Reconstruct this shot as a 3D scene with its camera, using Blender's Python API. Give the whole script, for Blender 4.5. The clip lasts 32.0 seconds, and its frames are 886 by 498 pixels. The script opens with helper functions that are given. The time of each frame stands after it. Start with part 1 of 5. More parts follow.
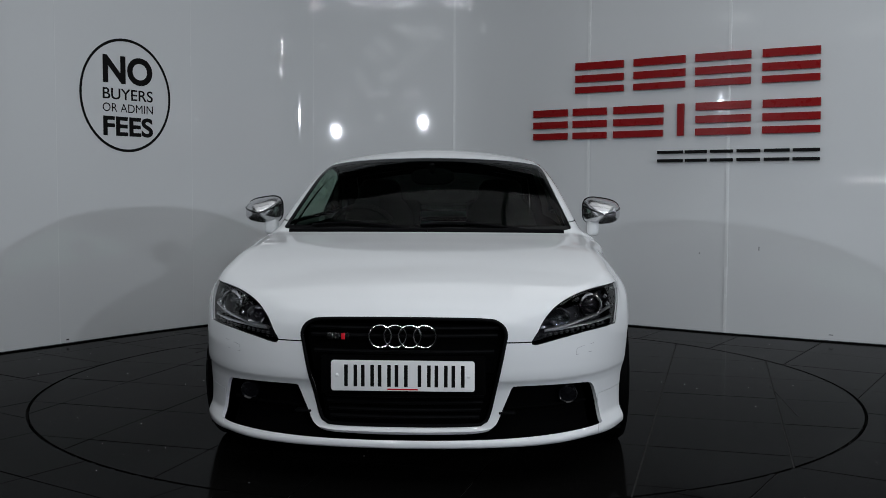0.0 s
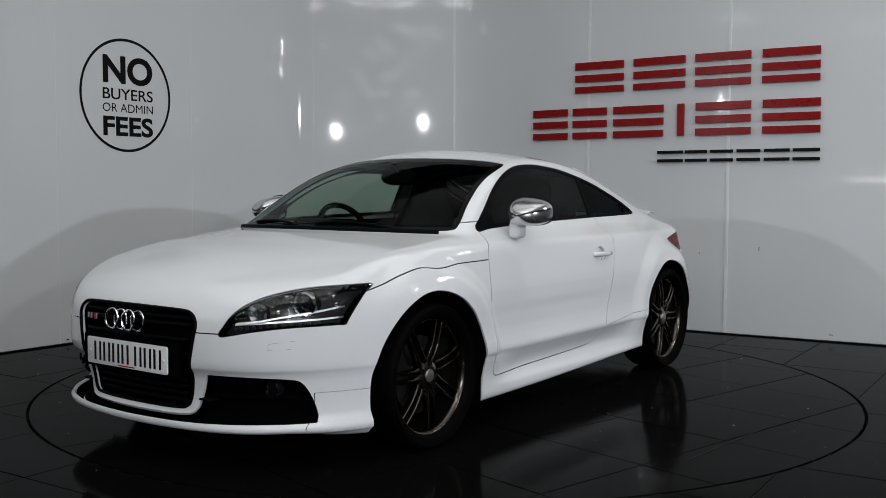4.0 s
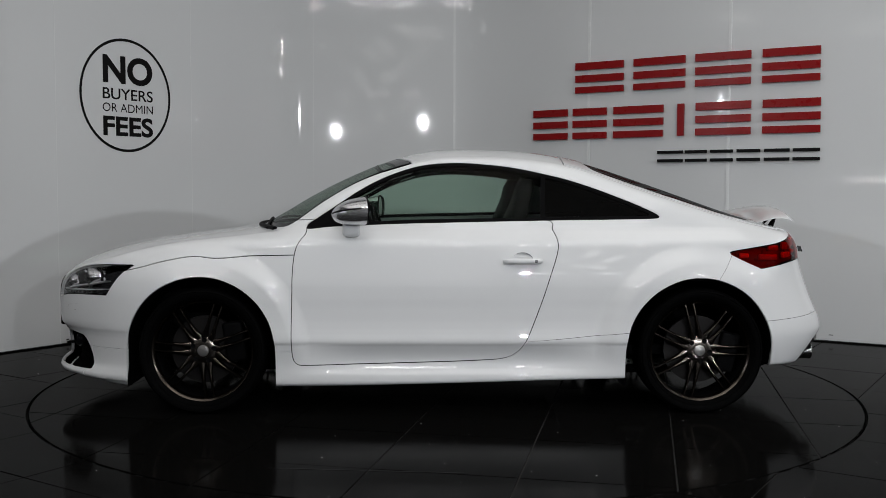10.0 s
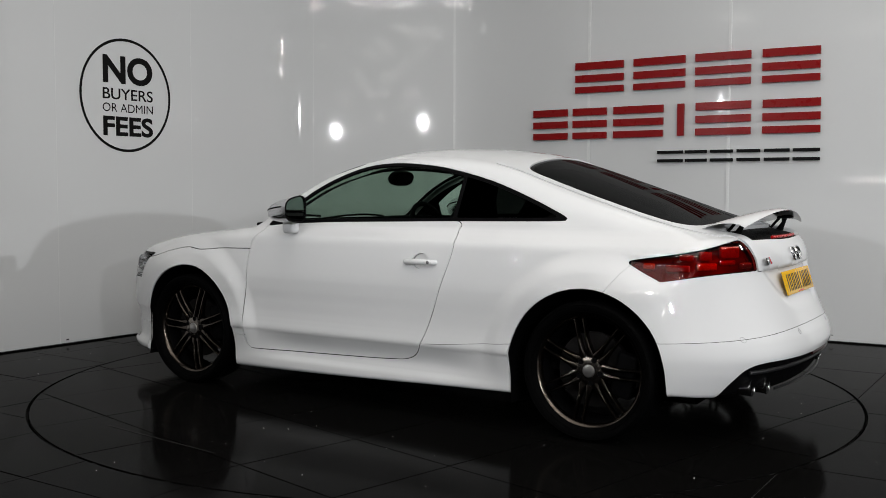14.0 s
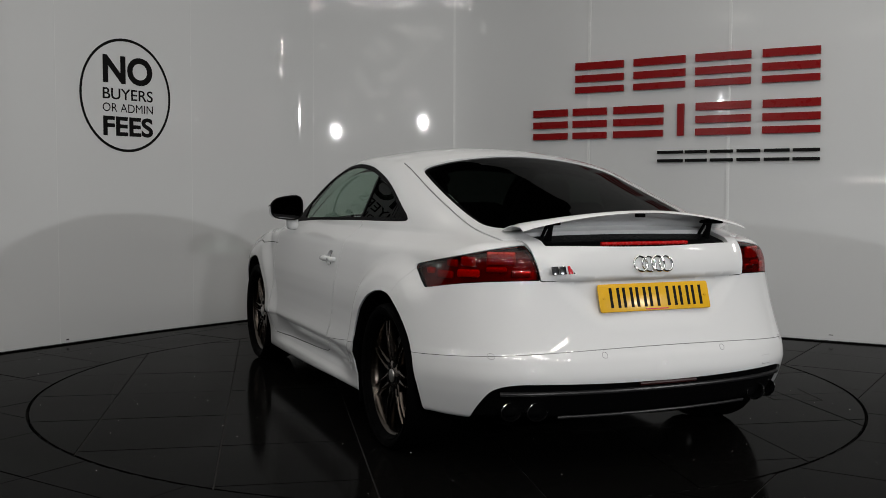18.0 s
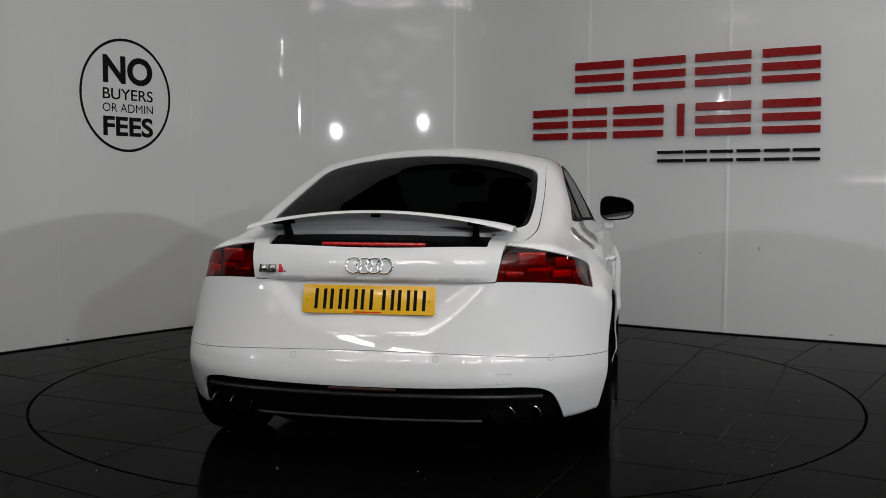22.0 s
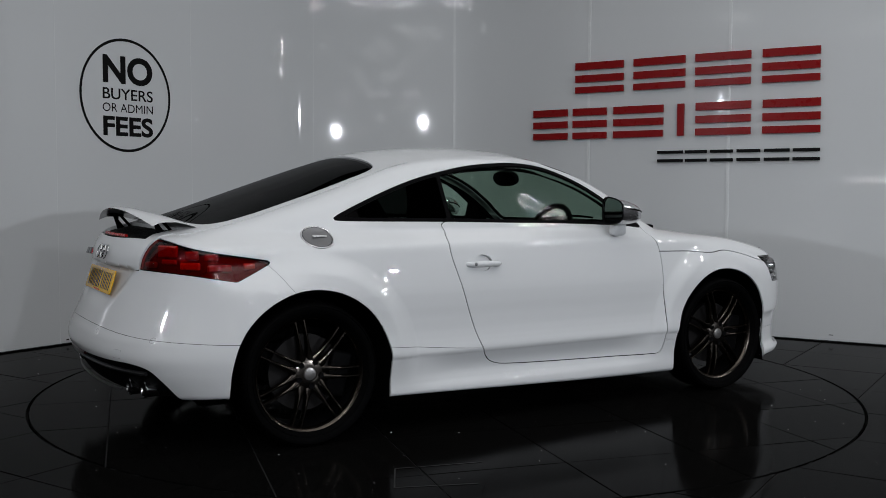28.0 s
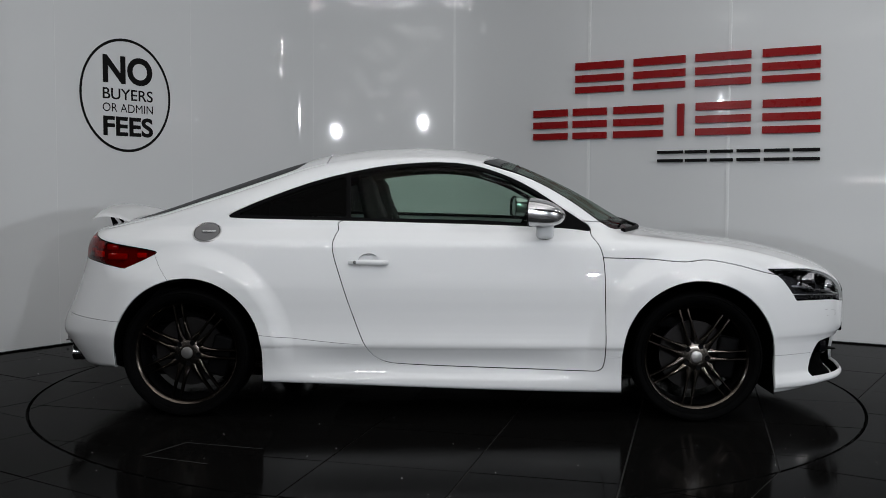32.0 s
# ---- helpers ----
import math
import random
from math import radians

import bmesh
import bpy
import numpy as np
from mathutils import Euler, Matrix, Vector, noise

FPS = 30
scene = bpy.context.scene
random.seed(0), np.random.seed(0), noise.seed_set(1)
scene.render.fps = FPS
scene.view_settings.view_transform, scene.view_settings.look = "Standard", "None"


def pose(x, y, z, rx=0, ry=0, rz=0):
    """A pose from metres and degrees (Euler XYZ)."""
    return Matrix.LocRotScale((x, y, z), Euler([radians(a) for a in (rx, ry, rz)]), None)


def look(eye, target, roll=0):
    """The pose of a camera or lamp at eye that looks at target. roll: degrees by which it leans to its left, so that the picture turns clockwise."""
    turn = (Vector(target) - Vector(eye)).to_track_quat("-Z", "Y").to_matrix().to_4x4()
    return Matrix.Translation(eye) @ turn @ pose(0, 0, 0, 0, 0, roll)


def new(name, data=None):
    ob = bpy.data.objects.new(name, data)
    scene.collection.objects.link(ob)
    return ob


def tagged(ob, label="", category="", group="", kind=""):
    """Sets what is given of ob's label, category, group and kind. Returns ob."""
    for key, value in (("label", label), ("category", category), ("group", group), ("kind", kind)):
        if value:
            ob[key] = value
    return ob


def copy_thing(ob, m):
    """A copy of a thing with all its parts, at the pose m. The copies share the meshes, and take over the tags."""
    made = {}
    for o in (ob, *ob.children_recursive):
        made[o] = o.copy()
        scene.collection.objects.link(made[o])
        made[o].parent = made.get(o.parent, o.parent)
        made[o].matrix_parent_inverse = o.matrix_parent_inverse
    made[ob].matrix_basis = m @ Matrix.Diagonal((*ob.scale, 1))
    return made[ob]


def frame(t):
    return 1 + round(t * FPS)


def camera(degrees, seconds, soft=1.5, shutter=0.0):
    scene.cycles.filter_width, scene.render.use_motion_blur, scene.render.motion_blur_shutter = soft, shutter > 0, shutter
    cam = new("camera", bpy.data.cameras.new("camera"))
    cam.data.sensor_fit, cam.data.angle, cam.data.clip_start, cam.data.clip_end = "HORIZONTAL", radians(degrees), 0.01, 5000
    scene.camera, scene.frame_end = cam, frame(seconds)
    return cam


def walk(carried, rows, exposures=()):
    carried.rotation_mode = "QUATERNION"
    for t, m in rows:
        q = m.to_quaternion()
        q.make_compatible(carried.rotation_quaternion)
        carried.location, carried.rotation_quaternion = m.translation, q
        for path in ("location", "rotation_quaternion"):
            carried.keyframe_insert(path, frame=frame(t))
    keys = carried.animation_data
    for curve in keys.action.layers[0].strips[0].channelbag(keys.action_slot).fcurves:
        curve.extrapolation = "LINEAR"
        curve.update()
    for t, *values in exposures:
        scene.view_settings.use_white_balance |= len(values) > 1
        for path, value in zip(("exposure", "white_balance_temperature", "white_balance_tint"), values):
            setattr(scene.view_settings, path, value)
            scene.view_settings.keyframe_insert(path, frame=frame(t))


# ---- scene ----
# ================= camera =================
cam = camera(48.712, 32.0, soft=0.8)
EYE = (-0.022, -5.620, 1.099)
STILL = look(EYE, (EYE[0], EYE[1] + 0.99831, EYE[2] - 0.05808), 0.194)
walk(cam, [(0, STILL), (32, STILL)], exposures=[(0, -0.27, 6080, 8.5), (2, -0.04, 6200, 9), (3, -0.02, 6250, 9), (6, 0.0, 6470, 10), (7.5, -0.13, 6490, 10), (9, -0.22, 6490, 10), (10, -0.08, 6490, 10), (12, 0.20, 6530, 10), (13.5, 0.24, 6630, 10), (17, -0.04, 6800, 10), (18, -0.17, 6800, 10), (19, -0.03, 6760, 10.5), (20, 0.02, 6720, 11), (22, -0.21, 6700, 11), (24, -0.12, 6500, 10), (25, -0.20, 6450, 10), (28, -0.34, 6250, 10), (29, -0.34, 6250, 10), (31, -0.09, 6370, 10), (32, -0.04, 6370, 10)])

# heading of the car and the turntable, in degrees, second by second
TURNS = [(0.0, 267.2), (0.5, 263.9), (1.0, 260.1), (1.5, 255.7), (2.0, 251.4), (3.0, 242.7), (3.5, 238.3), (5.5, 221.0), (6.0, 216.6), (7.0, 207.8), (8.0, 198.8), (9.0, 190.0), (10.0, 181.3), (11.0, 172.6), (12.0, 164.4), (13.0, 156.1), (14.0, 147.5), (14.5, 143.1), (16.5, 125.5), (17.0, 121.4), (18.0, 113.2), (19.0, 104.6), (20.0, 96.0), (21.0, 87.6), (22.0, 79.1), (23.0, 70.4), (24.0, 61.5), (25.0, 52.7), (25.5, 48.7), (27.5, 35.0), (28.0, 30.9), (29.0, 22.5), (29.5, 18.7), (30.0, 15.0), (31.0, 6.8), (32.0, -1.6)]
OX, OY = -0.010, -0.062      # where the car's middle stands from the turntable's axle

# ================= world and lamps =================
world = bpy.data.worlds.new("world")
scene.world = world
world.use_nodes = True
world.node_tree.nodes["Background"].inputs[0].default_value = (0.02, 0.022, 0.025, 1)
world.node_tree.nodes["Background"].inputs[1].default_value = 0.2


def lamp(name, eye, target, size, sizey, watts, colour=(1, 0.98, 0.94), roll=0, shape="RECTANGLE", spread=180):
    d = bpy.data.lights.new(name, "AREA")
    d.shape, d.size, d.size_y, d.energy, d.color = shape, size, sizey, watts, colour
    d.spread = radians(spread)
    ob = new(name, d)
    ob.matrix_world = look(eye, target, roll)
    return ob


# ================= materials =================
def material(name, base=(0.5, 0.5, 0.5), rough=0.5, metal=0.0, coat=0.0, spec=0.5, emit=None, power=0.0, trans=0.0, ior=1.45):
    m = bpy.data.materials.new(name)
    m.use_nodes = True
    b = m.node_tree.nodes["Principled BSDF"]
    b.inputs["Base Color"].default_value = (*base, 1)
    b.inputs["Roughness"].default_value = rough
    b.inputs["Metallic"].default_value = metal
    b.inputs["Coat Weight"].default_value = coat
    b.inputs["Coat Roughness"].default_value = 0.006
    b.inputs["Coat IOR"].default_value = 1.6
    b.inputs["Specular IOR Level"].default_value = spec
    b.inputs["Transmission Weight"].default_value = trans
    b.inputs["IOR"].default_value = ior
    if emit:
        b.inputs["Emission Color"].default_value = (*emit, 1)
        b.inputs["Emission Strength"].default_value = power
    return m


def noisy(m, scale, lo, hi, socket="Roughness", detail=4.0, bump=0.0, bump_scale=None):
    """Vary one socket of a material by noise between lo and hi, and add relief."""
    nt = m.node_tree
    b = nt.nodes["Principled BSDF"]
    tc = nt.nodes.new("ShaderNodeTexCoord")
    nz = nt.nodes.new("ShaderNodeTexNoise")
    nz.inputs["Scale"].default_value, nz.inputs["Detail"].default_value = scale, detail
    nt.links.new(tc.outputs["Object"], nz.inputs["Vector"])
    if socket == "Base Color":
        r = nt.nodes.new("ShaderNodeValToRGB")
        r.color_ramp.elements[0].position, r.color_ramp.elements[1].position = 0.3, 0.7
        r.color_ramp.elements[0].color, r.color_ramp.elements[1].color = (*lo, 1), (*hi, 1)
        nt.links.new(nz.outputs["Fac"], r.inputs["Fac"])
        nt.links.new(r.outputs["Color"], b.inputs[socket])
    else:
        r = nt.nodes.new("ShaderNodeMapRange")
        r.inputs["From Min"].default_value, r.inputs["From Max"].default_value = 0.3, 0.7
        r.inputs["To Min"].default_value, r.inputs["To Max"].default_value = lo, hi
        nt.links.new(nz.outputs["Fac"], r.inputs["Value"])
        nt.links.new(r.outputs["Result"], b.inputs[socket])
    if bump:
        n2 = nt.nodes.new("ShaderNodeTexNoise")
        n2.inputs["Scale"].default_value, n2.inputs["Detail"].default_value = bump_scale or scale * 4, 3.0
        nt.links.new(tc.outputs["Object"], n2.inputs["Vector"])
        bp = nt.nodes.new("ShaderNodeBump")
        bp.inputs["Strength"].default_value, bp.inputs["Distance"].default_value = bump, 0.002
        nt.links.new(n2.outputs["Fac"], bp.inputs["Height"])
        nt.links.new(bp.outputs["Normal"], b.inputs["Normal"])
    return m


def glass(name, tint, rough=0.0, ior=1.52, graze=0.75):
    """Thin pane: tinted see-through plus a fresnel gloss."""
    m = bpy.data.materials.new(name)
    m.use_nodes = True
    nt = m.node_tree
    nt.nodes.clear()
    out = nt.nodes.new("ShaderNodeOutputMaterial")
    mix = nt.nodes.new("ShaderNodeMixShader")
    tr = nt.nodes.new("ShaderNodeBsdfTransparent")
    gl = nt.nodes.new("ShaderNodeBsdfGlossy")
    lw = nt.nodes.new("ShaderNodeLayerWeight")
    lw.inputs["Blend"].default_value = 0.5
    pw = nt.nodes.new("ShaderNodeMath")
    pw.operation = "POWER"
    pw.inputs[1].default_value = 5.0
    fr = nt.nodes.new("ShaderNodeMath")
    fr.operation = "MULTIPLY_ADD"
    f0 = ((ior - 1) / (ior + 1)) ** 2
    fr.inputs[1].default_value, fr.inputs[2].default_value = graze - f0, f0
    nt.links.new(lw.outputs["Facing"], pw.inputs[0])
    nt.links.new(pw.outputs[0], fr.inputs[0])
    tr.inputs["Color"].default_value = (*tint, 1)
    gl.inputs["Roughness"].default_value = rough
    nt.links.new(fr.outputs[0], mix.inputs["Fac"])
    nt.links.new(tr.outputs["BSDF"], mix.inputs[1])
    nt.links.new(gl.outputs["BSDF"], mix.inputs[2])
    nt.links.new(mix.outputs["Shader"], out.inputs["Surface"])
    return m


PAINT = noisy(material("white_paint", (0.690, 0.698, 0.706), 0.5, coat=1.0, spec=0.05), 1.5, 0.45, 0.55)
BLACK = noisy(material("black_plastic", (0.0025, 0.0025, 0.0028), 0.5, spec=0.04), 60, 0.42, 0.6, bump=0.15, bump_scale=900)
FRIT = material("black_glass_frit", (0.003, 0.003, 0.0032), 0.15, spec=0.06)
GLOSSBLACK = material("gloss_black", (0.004, 0.004, 0.005), 0.1, spec=0.4)
FAINT = material("paint_joint", (0.30, 0.30, 0.31), 0.5)
SATIN = noisy(material("satin_dark_trim", (0.014, 0.014, 0.015), 0.38), 40, 0.3, 0.42)
RUBBER = noisy(material("tyre_rubber", (0.0012, 0.0012, 0.0013), 0.6, spec=0.03), 25, 0.5, 0.75, bump=0.2, bump_scale=300)
RIM = noisy(material("bronze_grey_alloy", (0.086, 0.073, 0.063), 0.22, metal=1.0), 7, 0.19, 0.27)
CHROME = noisy(material("chrome", (0.78, 0.79, 0.80), 0.1, metal=1.0), 20, 0.07, 0.14)
DARKCHROME = noisy(material("dark_chrome", (0.24, 0.24, 0.245), 0.14, metal=1.0), 20, 0.1, 0.2)
MIRRORCAP = noisy(material("matt_aluminium_cap", (0.60, 0.60, 0.61), 0.22, metal=0.95), 20, 0.17, 0.26)
BRUSHED = noisy(material("brushed_aluminium", (0.62, 0.62, 0.63), 0.3, metal=1.0), 3, 0.25, 0.34)
# polished hub bronze, lighter than RIM: its reflections are put into the tone
HUBMETAL = noisy(material("polished_bronze_alloy", (0.22, 0.195, 0.175), 0.22, metal=1.0), 12, 0.18, 0.26)
# mirror glass with the dark hall it reflects put into its tone
DARKMIRROR = material("darkened_mirror", (0.34, 0.345, 0.35), 0.03, metal=1.0)
DULLALU = noisy(material("dull_aluminium", (0.22, 0.22, 0.225), 0.4, metal=0.9), 9, 0.32, 0.48)
CAPALU = noisy(material("satin_cap_aluminium", (0.42, 0.41, 0.40), 0.34, metal=0.9), 9, 0.28, 0.4)
LAMPCHROME = noisy(material("smoked_lamp_chrome", (0.30, 0.30, 0.31), 0.12, metal=1.0), 30, 0.08, 0.2)
LAMPDARK = noisy(material("smoked_lamp_plastic", (0.02, 0.02, 0.022), 0.2), 30, 0.12, 0.3)
STEEL = noisy(material("disc_steel", (0.013, 0.012, 0.012), 0.5, metal=0.7), 60, 0.45, 0.6)
CABIN = noisy(material("cabin_trim", (0.0025, 0.0025, 0.0028), 0.65, spec=0.05), 8, 0.6, 0.8)
LEATHER = noisy(material("black_leather", (0.0025, 0.0024, 0.0024), 0.5, spec=0.05), 12, 0.45, 0.65)
PANE = glass("green_tinted_glass", (0.60, 0.72, 0.65), 0.0, 1.19, 0.6)
SCREENPANE = glass("green_tinted_windscreen", (0.44, 0.53, 0.47), 0.0, 1.12, 0.45)
DARKPANE = glass("dark_tinted_glass", (0.014, 0.016, 0.015), 0.0, 1.11, 0.30)
CLEAR = glass("clear_lens", (0.93, 0.93, 0.94))
REDLENS = glass("red_lens", (0.62, 0.045, 0.03), 0.0, 1.46)
LAMPRED = noisy(material("dark_red_reflector", (0.13, 0.014, 0.011), 0.3, metal=0.3), 25, 0.2, 0.5, bump=0.2, bump_scale=60)
REDIN = noisy(material("red_reflector", (0.45, 0.022, 0.014), 0.35, metal=0.2), 60, 0.2, 0.5, bump=0.4, bump_scale=90)
AMBER = noisy(material("amber_reflector", (0.75, 0.20, 0.03), 0.3, metal=0.2), 60, 0.15, 0.5, bump=0.4, bump_scale=90)
REDLED = noisy(material("red_brake_lens", (0.42, 0.010, 0.010), 0.2), 90, 0.1, 0.4)
FOGRED = material("dark_red_lens", (0.02, 0.002, 0.002), 0.3)
PLATE_W = noisy(material("white_plate", (0.72, 0.72, 0.72), 0.2, coat=0.3), 60, 0.15, 0.25)
PLATE_Y = noisy(material("yellow_plate", (0.75, 0.42, 0.02), 0.22, coat=0.3), 60, 0.18, 0.28)
INK = material("black_ink", (0.004, 0.004, 0.004), 0.45, spec=0.1)
DEEP = noisy(material("matt_black_mesh", (0.0012, 0.0012, 0.0013), 0.8, spec=0.01), 30, 0.7, 0.9)
RED = noisy(material("red_acrylic", (0.21, 0.002, 0.003), 0.35, spec=0.2), 20, 0.25, 0.38)
BADGERED = material("badge_red", (0.5, 0.01, 0.02), 0.25)
WALL = noisy(material("gloss_white_panel", (0.60, 0.61, 0.615), 0.05, spec=0.45), 1.3, 0.025, 0.06, bump=0.02, bump_scale=1.2)
TILE = noisy(material("dark_slate_tile", (0.0030, 0.0029, 0.0028), 0.2, ior=1.046), 2.2, 0.06, 0.16, bump=0.04, bump_scale=30)
GROUT = noisy(material("black_grout", (0.008, 0.008, 0.008), 0.8), 50, 0.7, 0.9)
ROOMWALL = noisy(material("grey_plaster", (0.09, 0.09, 0.095), 0.7), 4, 0.6, 0.8, bump=0.1)
CEIL = noisy(material("ceiling_paint", (0.08, 0.08, 0.083), 0.8), 4, 0.7, 0.9, bump=0.1)
DUST = material("white_dust", (0.7, 0.7, 0.7), 0.9)


# ================= mesh helpers =================
def mesh_of(name, verts, faces, mat, smooth=True, sharp=35, normals=None):
    me = bpy.data.meshes.new(name)
    me.from_pydata([tuple(map(float, v)) for v in verts], [], [tuple(map(int, f)) for f in faces])
    me.materials.append(mat)
    me.update()
    if smooth:
        me.polygons.foreach_set("use_smooth", [True] * len(me.polygons))
        if normals is not None:
            me.normals_split_custom_set_from_vertices([tuple(map(float, n)) for n in normals])
        else:
            me.set_sharp_from_angle(angle=radians(sharp))
    return me


def put(name, me, parent=None, m=None, label=""):
    ob = new(name, me)
    if m is not None:
        ob.matrix_basis = m
    if parent is not None:
        ob.parent = parent
    return tagged(ob, label) if label else ob


def part(name, bm, mat, parent, label="", m=None, sharp=35):
    """One bmesh as one mesh object under a thing or a part."""
    me = bpy.data.meshes.new(name)
    bm.to_mesh(me)
    bm.free()
    me.materials.append(mat)
    me.polygons.foreach_set("use_smooth", [True] * len(me.polygons))
    me.set_sharp_from_angle(angle=radians(sharp))
    return put(name, me, parent, m, label)


def bm_box(sx, sy, sz, bevel=0.004, at=(0, 0, 0), seg=2):
    bm = bmesh.new()
    bmesh.ops.create_cube(bm, size=1.0, matrix=Matrix.Translation(at) @ Matrix.Diagonal((sx, sy, sz, 1)))
    if bevel:
        bmesh.ops.bevel(bm, geom=bm.edges[:], offset=bevel, segments=seg, profile=0.5, affect="EDGES")
    return bm


def bm_lathe(profile, n=48, axis="y"):
    """Revolve (radius, along) pairs; the axis is y unless told."""
    bm = bmesh.new()
    rings = []
    for r, a in profile:
        ring = []
        for i in range(n):
            t = 2 * math.pi * i / n
            c, s = r * math.cos(t), r * math.sin(t)
            ring.append(bm.verts.new((c, a, s) if axis == "y" else ((c, s, a) if axis == "z" else (a, c, s))))
        rings.append(ring)
    for p, q in zip(rings, rings[1:]):
        for i in range(n):
            bm.faces.new((p[i], p[(i + 1) % n], q[(i + 1) % n], q[i]))
    bmesh.ops.recalc_face_normals(bm, faces=bm.faces)
    return bm


def bm_prism(poly, depth, bevel=0.0, seg=2):
    """A flat outline in x, y pulled up along z by depth."""
    bm = bmesh.new()
    f = bm.faces.new([bm.verts.new((x, y, 0)) for x, y in poly])
    got = bmesh.ops.extrude_face_region(bm, geom=[f])
    bmesh.ops.translate(bm, vec=(0, 0, depth), verts=[v for v in got["geom"] if isinstance(v, bmesh.types.BMVert)])
    bmesh.ops.recalc_face_normals(bm, faces=bm.faces)
    if bevel:
        bmesh.ops.bevel(bm, geom=bm.edges[:], offset=bevel, segments=seg, profile=0.5, affect="EDGES")
    return bm


def bm_tube(path, radius, n=10, closed=False):
    """A round bar along a path of points; radius may be a list."""
    bm = bmesh.new()
    pts = [Vector(p) for p in path]
    rings = []
    up = Vector((0, 0, 1))
    for i, p in enumerate(pts):
        a = pts[i - 1] if (i or closed) else p
        b = pts[(i + 1) % len(pts)] if (i + 1 < len(pts) or closed) else p
        d = (b - a).normalized()
        u = d.cross(up)
        if u.length < 0.05:
            u = d.cross(Vector((1, 0, 0)))
        u.normalize()
        v = d.cross(u)
        r = radius[i] if isinstance(radius, (list, tuple)) else radius
        rings.append([bm.verts.new(p + r * (math.cos(2 * math.pi * k / n) * u + math.sin(2 * math.pi * k / n) * v)) for k in range(n)])
    pairs = list(zip(rings, rings[1:])) + ([(rings[-1], rings[0])] if closed else [])
    for p, q in pairs:
        for k in range(n):
            bm.faces.new((p[k], p[(k + 1) % n], q[(k + 1) % n], q[k]))
    if not closed:
        bm.faces.new(rings[0][::-1])
        bm.faces.new(rings[-1])
    bmesh.ops.recalc_face_normals(bm, faces=bm.faces)
    return bm


def spline(pts):
    """A smooth curve v(u) through (u, v) pairs, with no overshoot."""
    u = np.array([p[0] for p in pts], float)
    v = np.array([p[1] for p in pts], float)
    h = np.diff(u)
    d = np.diff(v) / h
    s = np.zeros(len(u))
    same = d[:-1] * d[1:] > 0
    w1, w2 = 2 * h[1:] + h[:-1], h[1:] + 2 * h[:-1]
    with np.errstate(divide="ignore", invalid="ignore"):
        s[1:-1] = np.where(same, (w1 + w2) / (w1 / d[:-1] + w2 / d[1:]), 0)
    s[0], s[-1] = d[0], d[-1]

    def at(x):
        x = np.clip(np.asarray(x, float), u[0], u[-1])
        i = np.clip(np.searchsorted(u, x) - 1, 0, len(h) - 1)
        t = (x - u[i]) / h[i]
        t2, t3 = t * t, t * t * t
        return (2 * t3 - 3 * t2 + 1) * v[i] + (t3 - 2 * t2 + t) * h[i] * s[i] + (-2 * t3 + 3 * t2) * v[i + 1] + (t3 - t2) * h[i] * s[i + 1]
    return at


def rounded(poly, n=6):
    """A closed smooth outline (Catmull-Rom) through the points."""
    p = np.array(poly, float)
    a, b, c, d = np.roll(p, 1, 0), p, np.roll(p, -1, 0), np.roll(p, -2, 0)
    out = []
    for t in np.arange(n) / n:
        out.append(0.5 * (2 * b + (c - a) * t + (2 * a - 5 * b + 4 * c - d) * t * t + (3 * b - a - 3 * c + d) * t ** 3))
    return np.stack(out, 1).reshape(-1, 2)


def inside(px, py, poly):
    """Signed distance to a closed outline, negative inside."""
    a = np.array(poly, float)
    b = np.roll(a, -1, 0)
    best = np.full(px.shape, 1e9)
    odd = np.zeros(px.shape, bool)
    for (ax, ay), (bx, by) in zip(a, b):
        ex, ey = bx - ax, by - ay
        wx, wy = px - ax, py - ay
        t = np.clip((wx * ex + wy * ey) / (ex * ex + ey * ey + 1e-12), 0, 1)
        best = np.minimum(best, (wx - t * ex) ** 2 + (wy - t * ey) ** 2)
        cross = (ay > py) != (by > py)
        with np.errstate(divide="ignore", invalid="ignore"):
            odd ^= cross & (px < ax + (py - ay) * ex / (ey if ey else 1e-12))
    return np.where(odd, -1, 1) * np.sqrt(best)


# ================= the room =================
# plan of the glossy panel wall behind the turntable: seams every 1.2 m
WALLPLAN = [(-4.35, -1.25), (-3.40, 0.31), (-2.744, 1.296), (-2.036, 2.247), (-1.165, 3.045), (0.075, 3.225), (1.195, 2.625), (2.177, 1.967), (3.20, 1.371), (4.3, 0.76)]
_wp = np.array(WALLPLAN)
_ws = np.concatenate([[0], np.cumsum(np.hypot(*np.diff(_wp, axis=0).T))])
WX, WY = spline(list(zip(_ws, _wp[:, 0]))), spline(list(zip(_ws, _wp[:, 1])))


def on_wall(s, z, off=0.0):
    """A point of the panel wall: s metres along it, z up, off metres proud of its face."""
    e = 0.02
    x, y = float(WX(s)), float(WY(s))
    tx, ty = float(WX(s + e) - WX(s - e)), float(WY(s + e) - WY(s - e))
    k = math.hypot(tx, ty)
    return Vector((x + off * ty / k, y - off * tx / k, z)), Vector((tx / k, ty / k, 0))


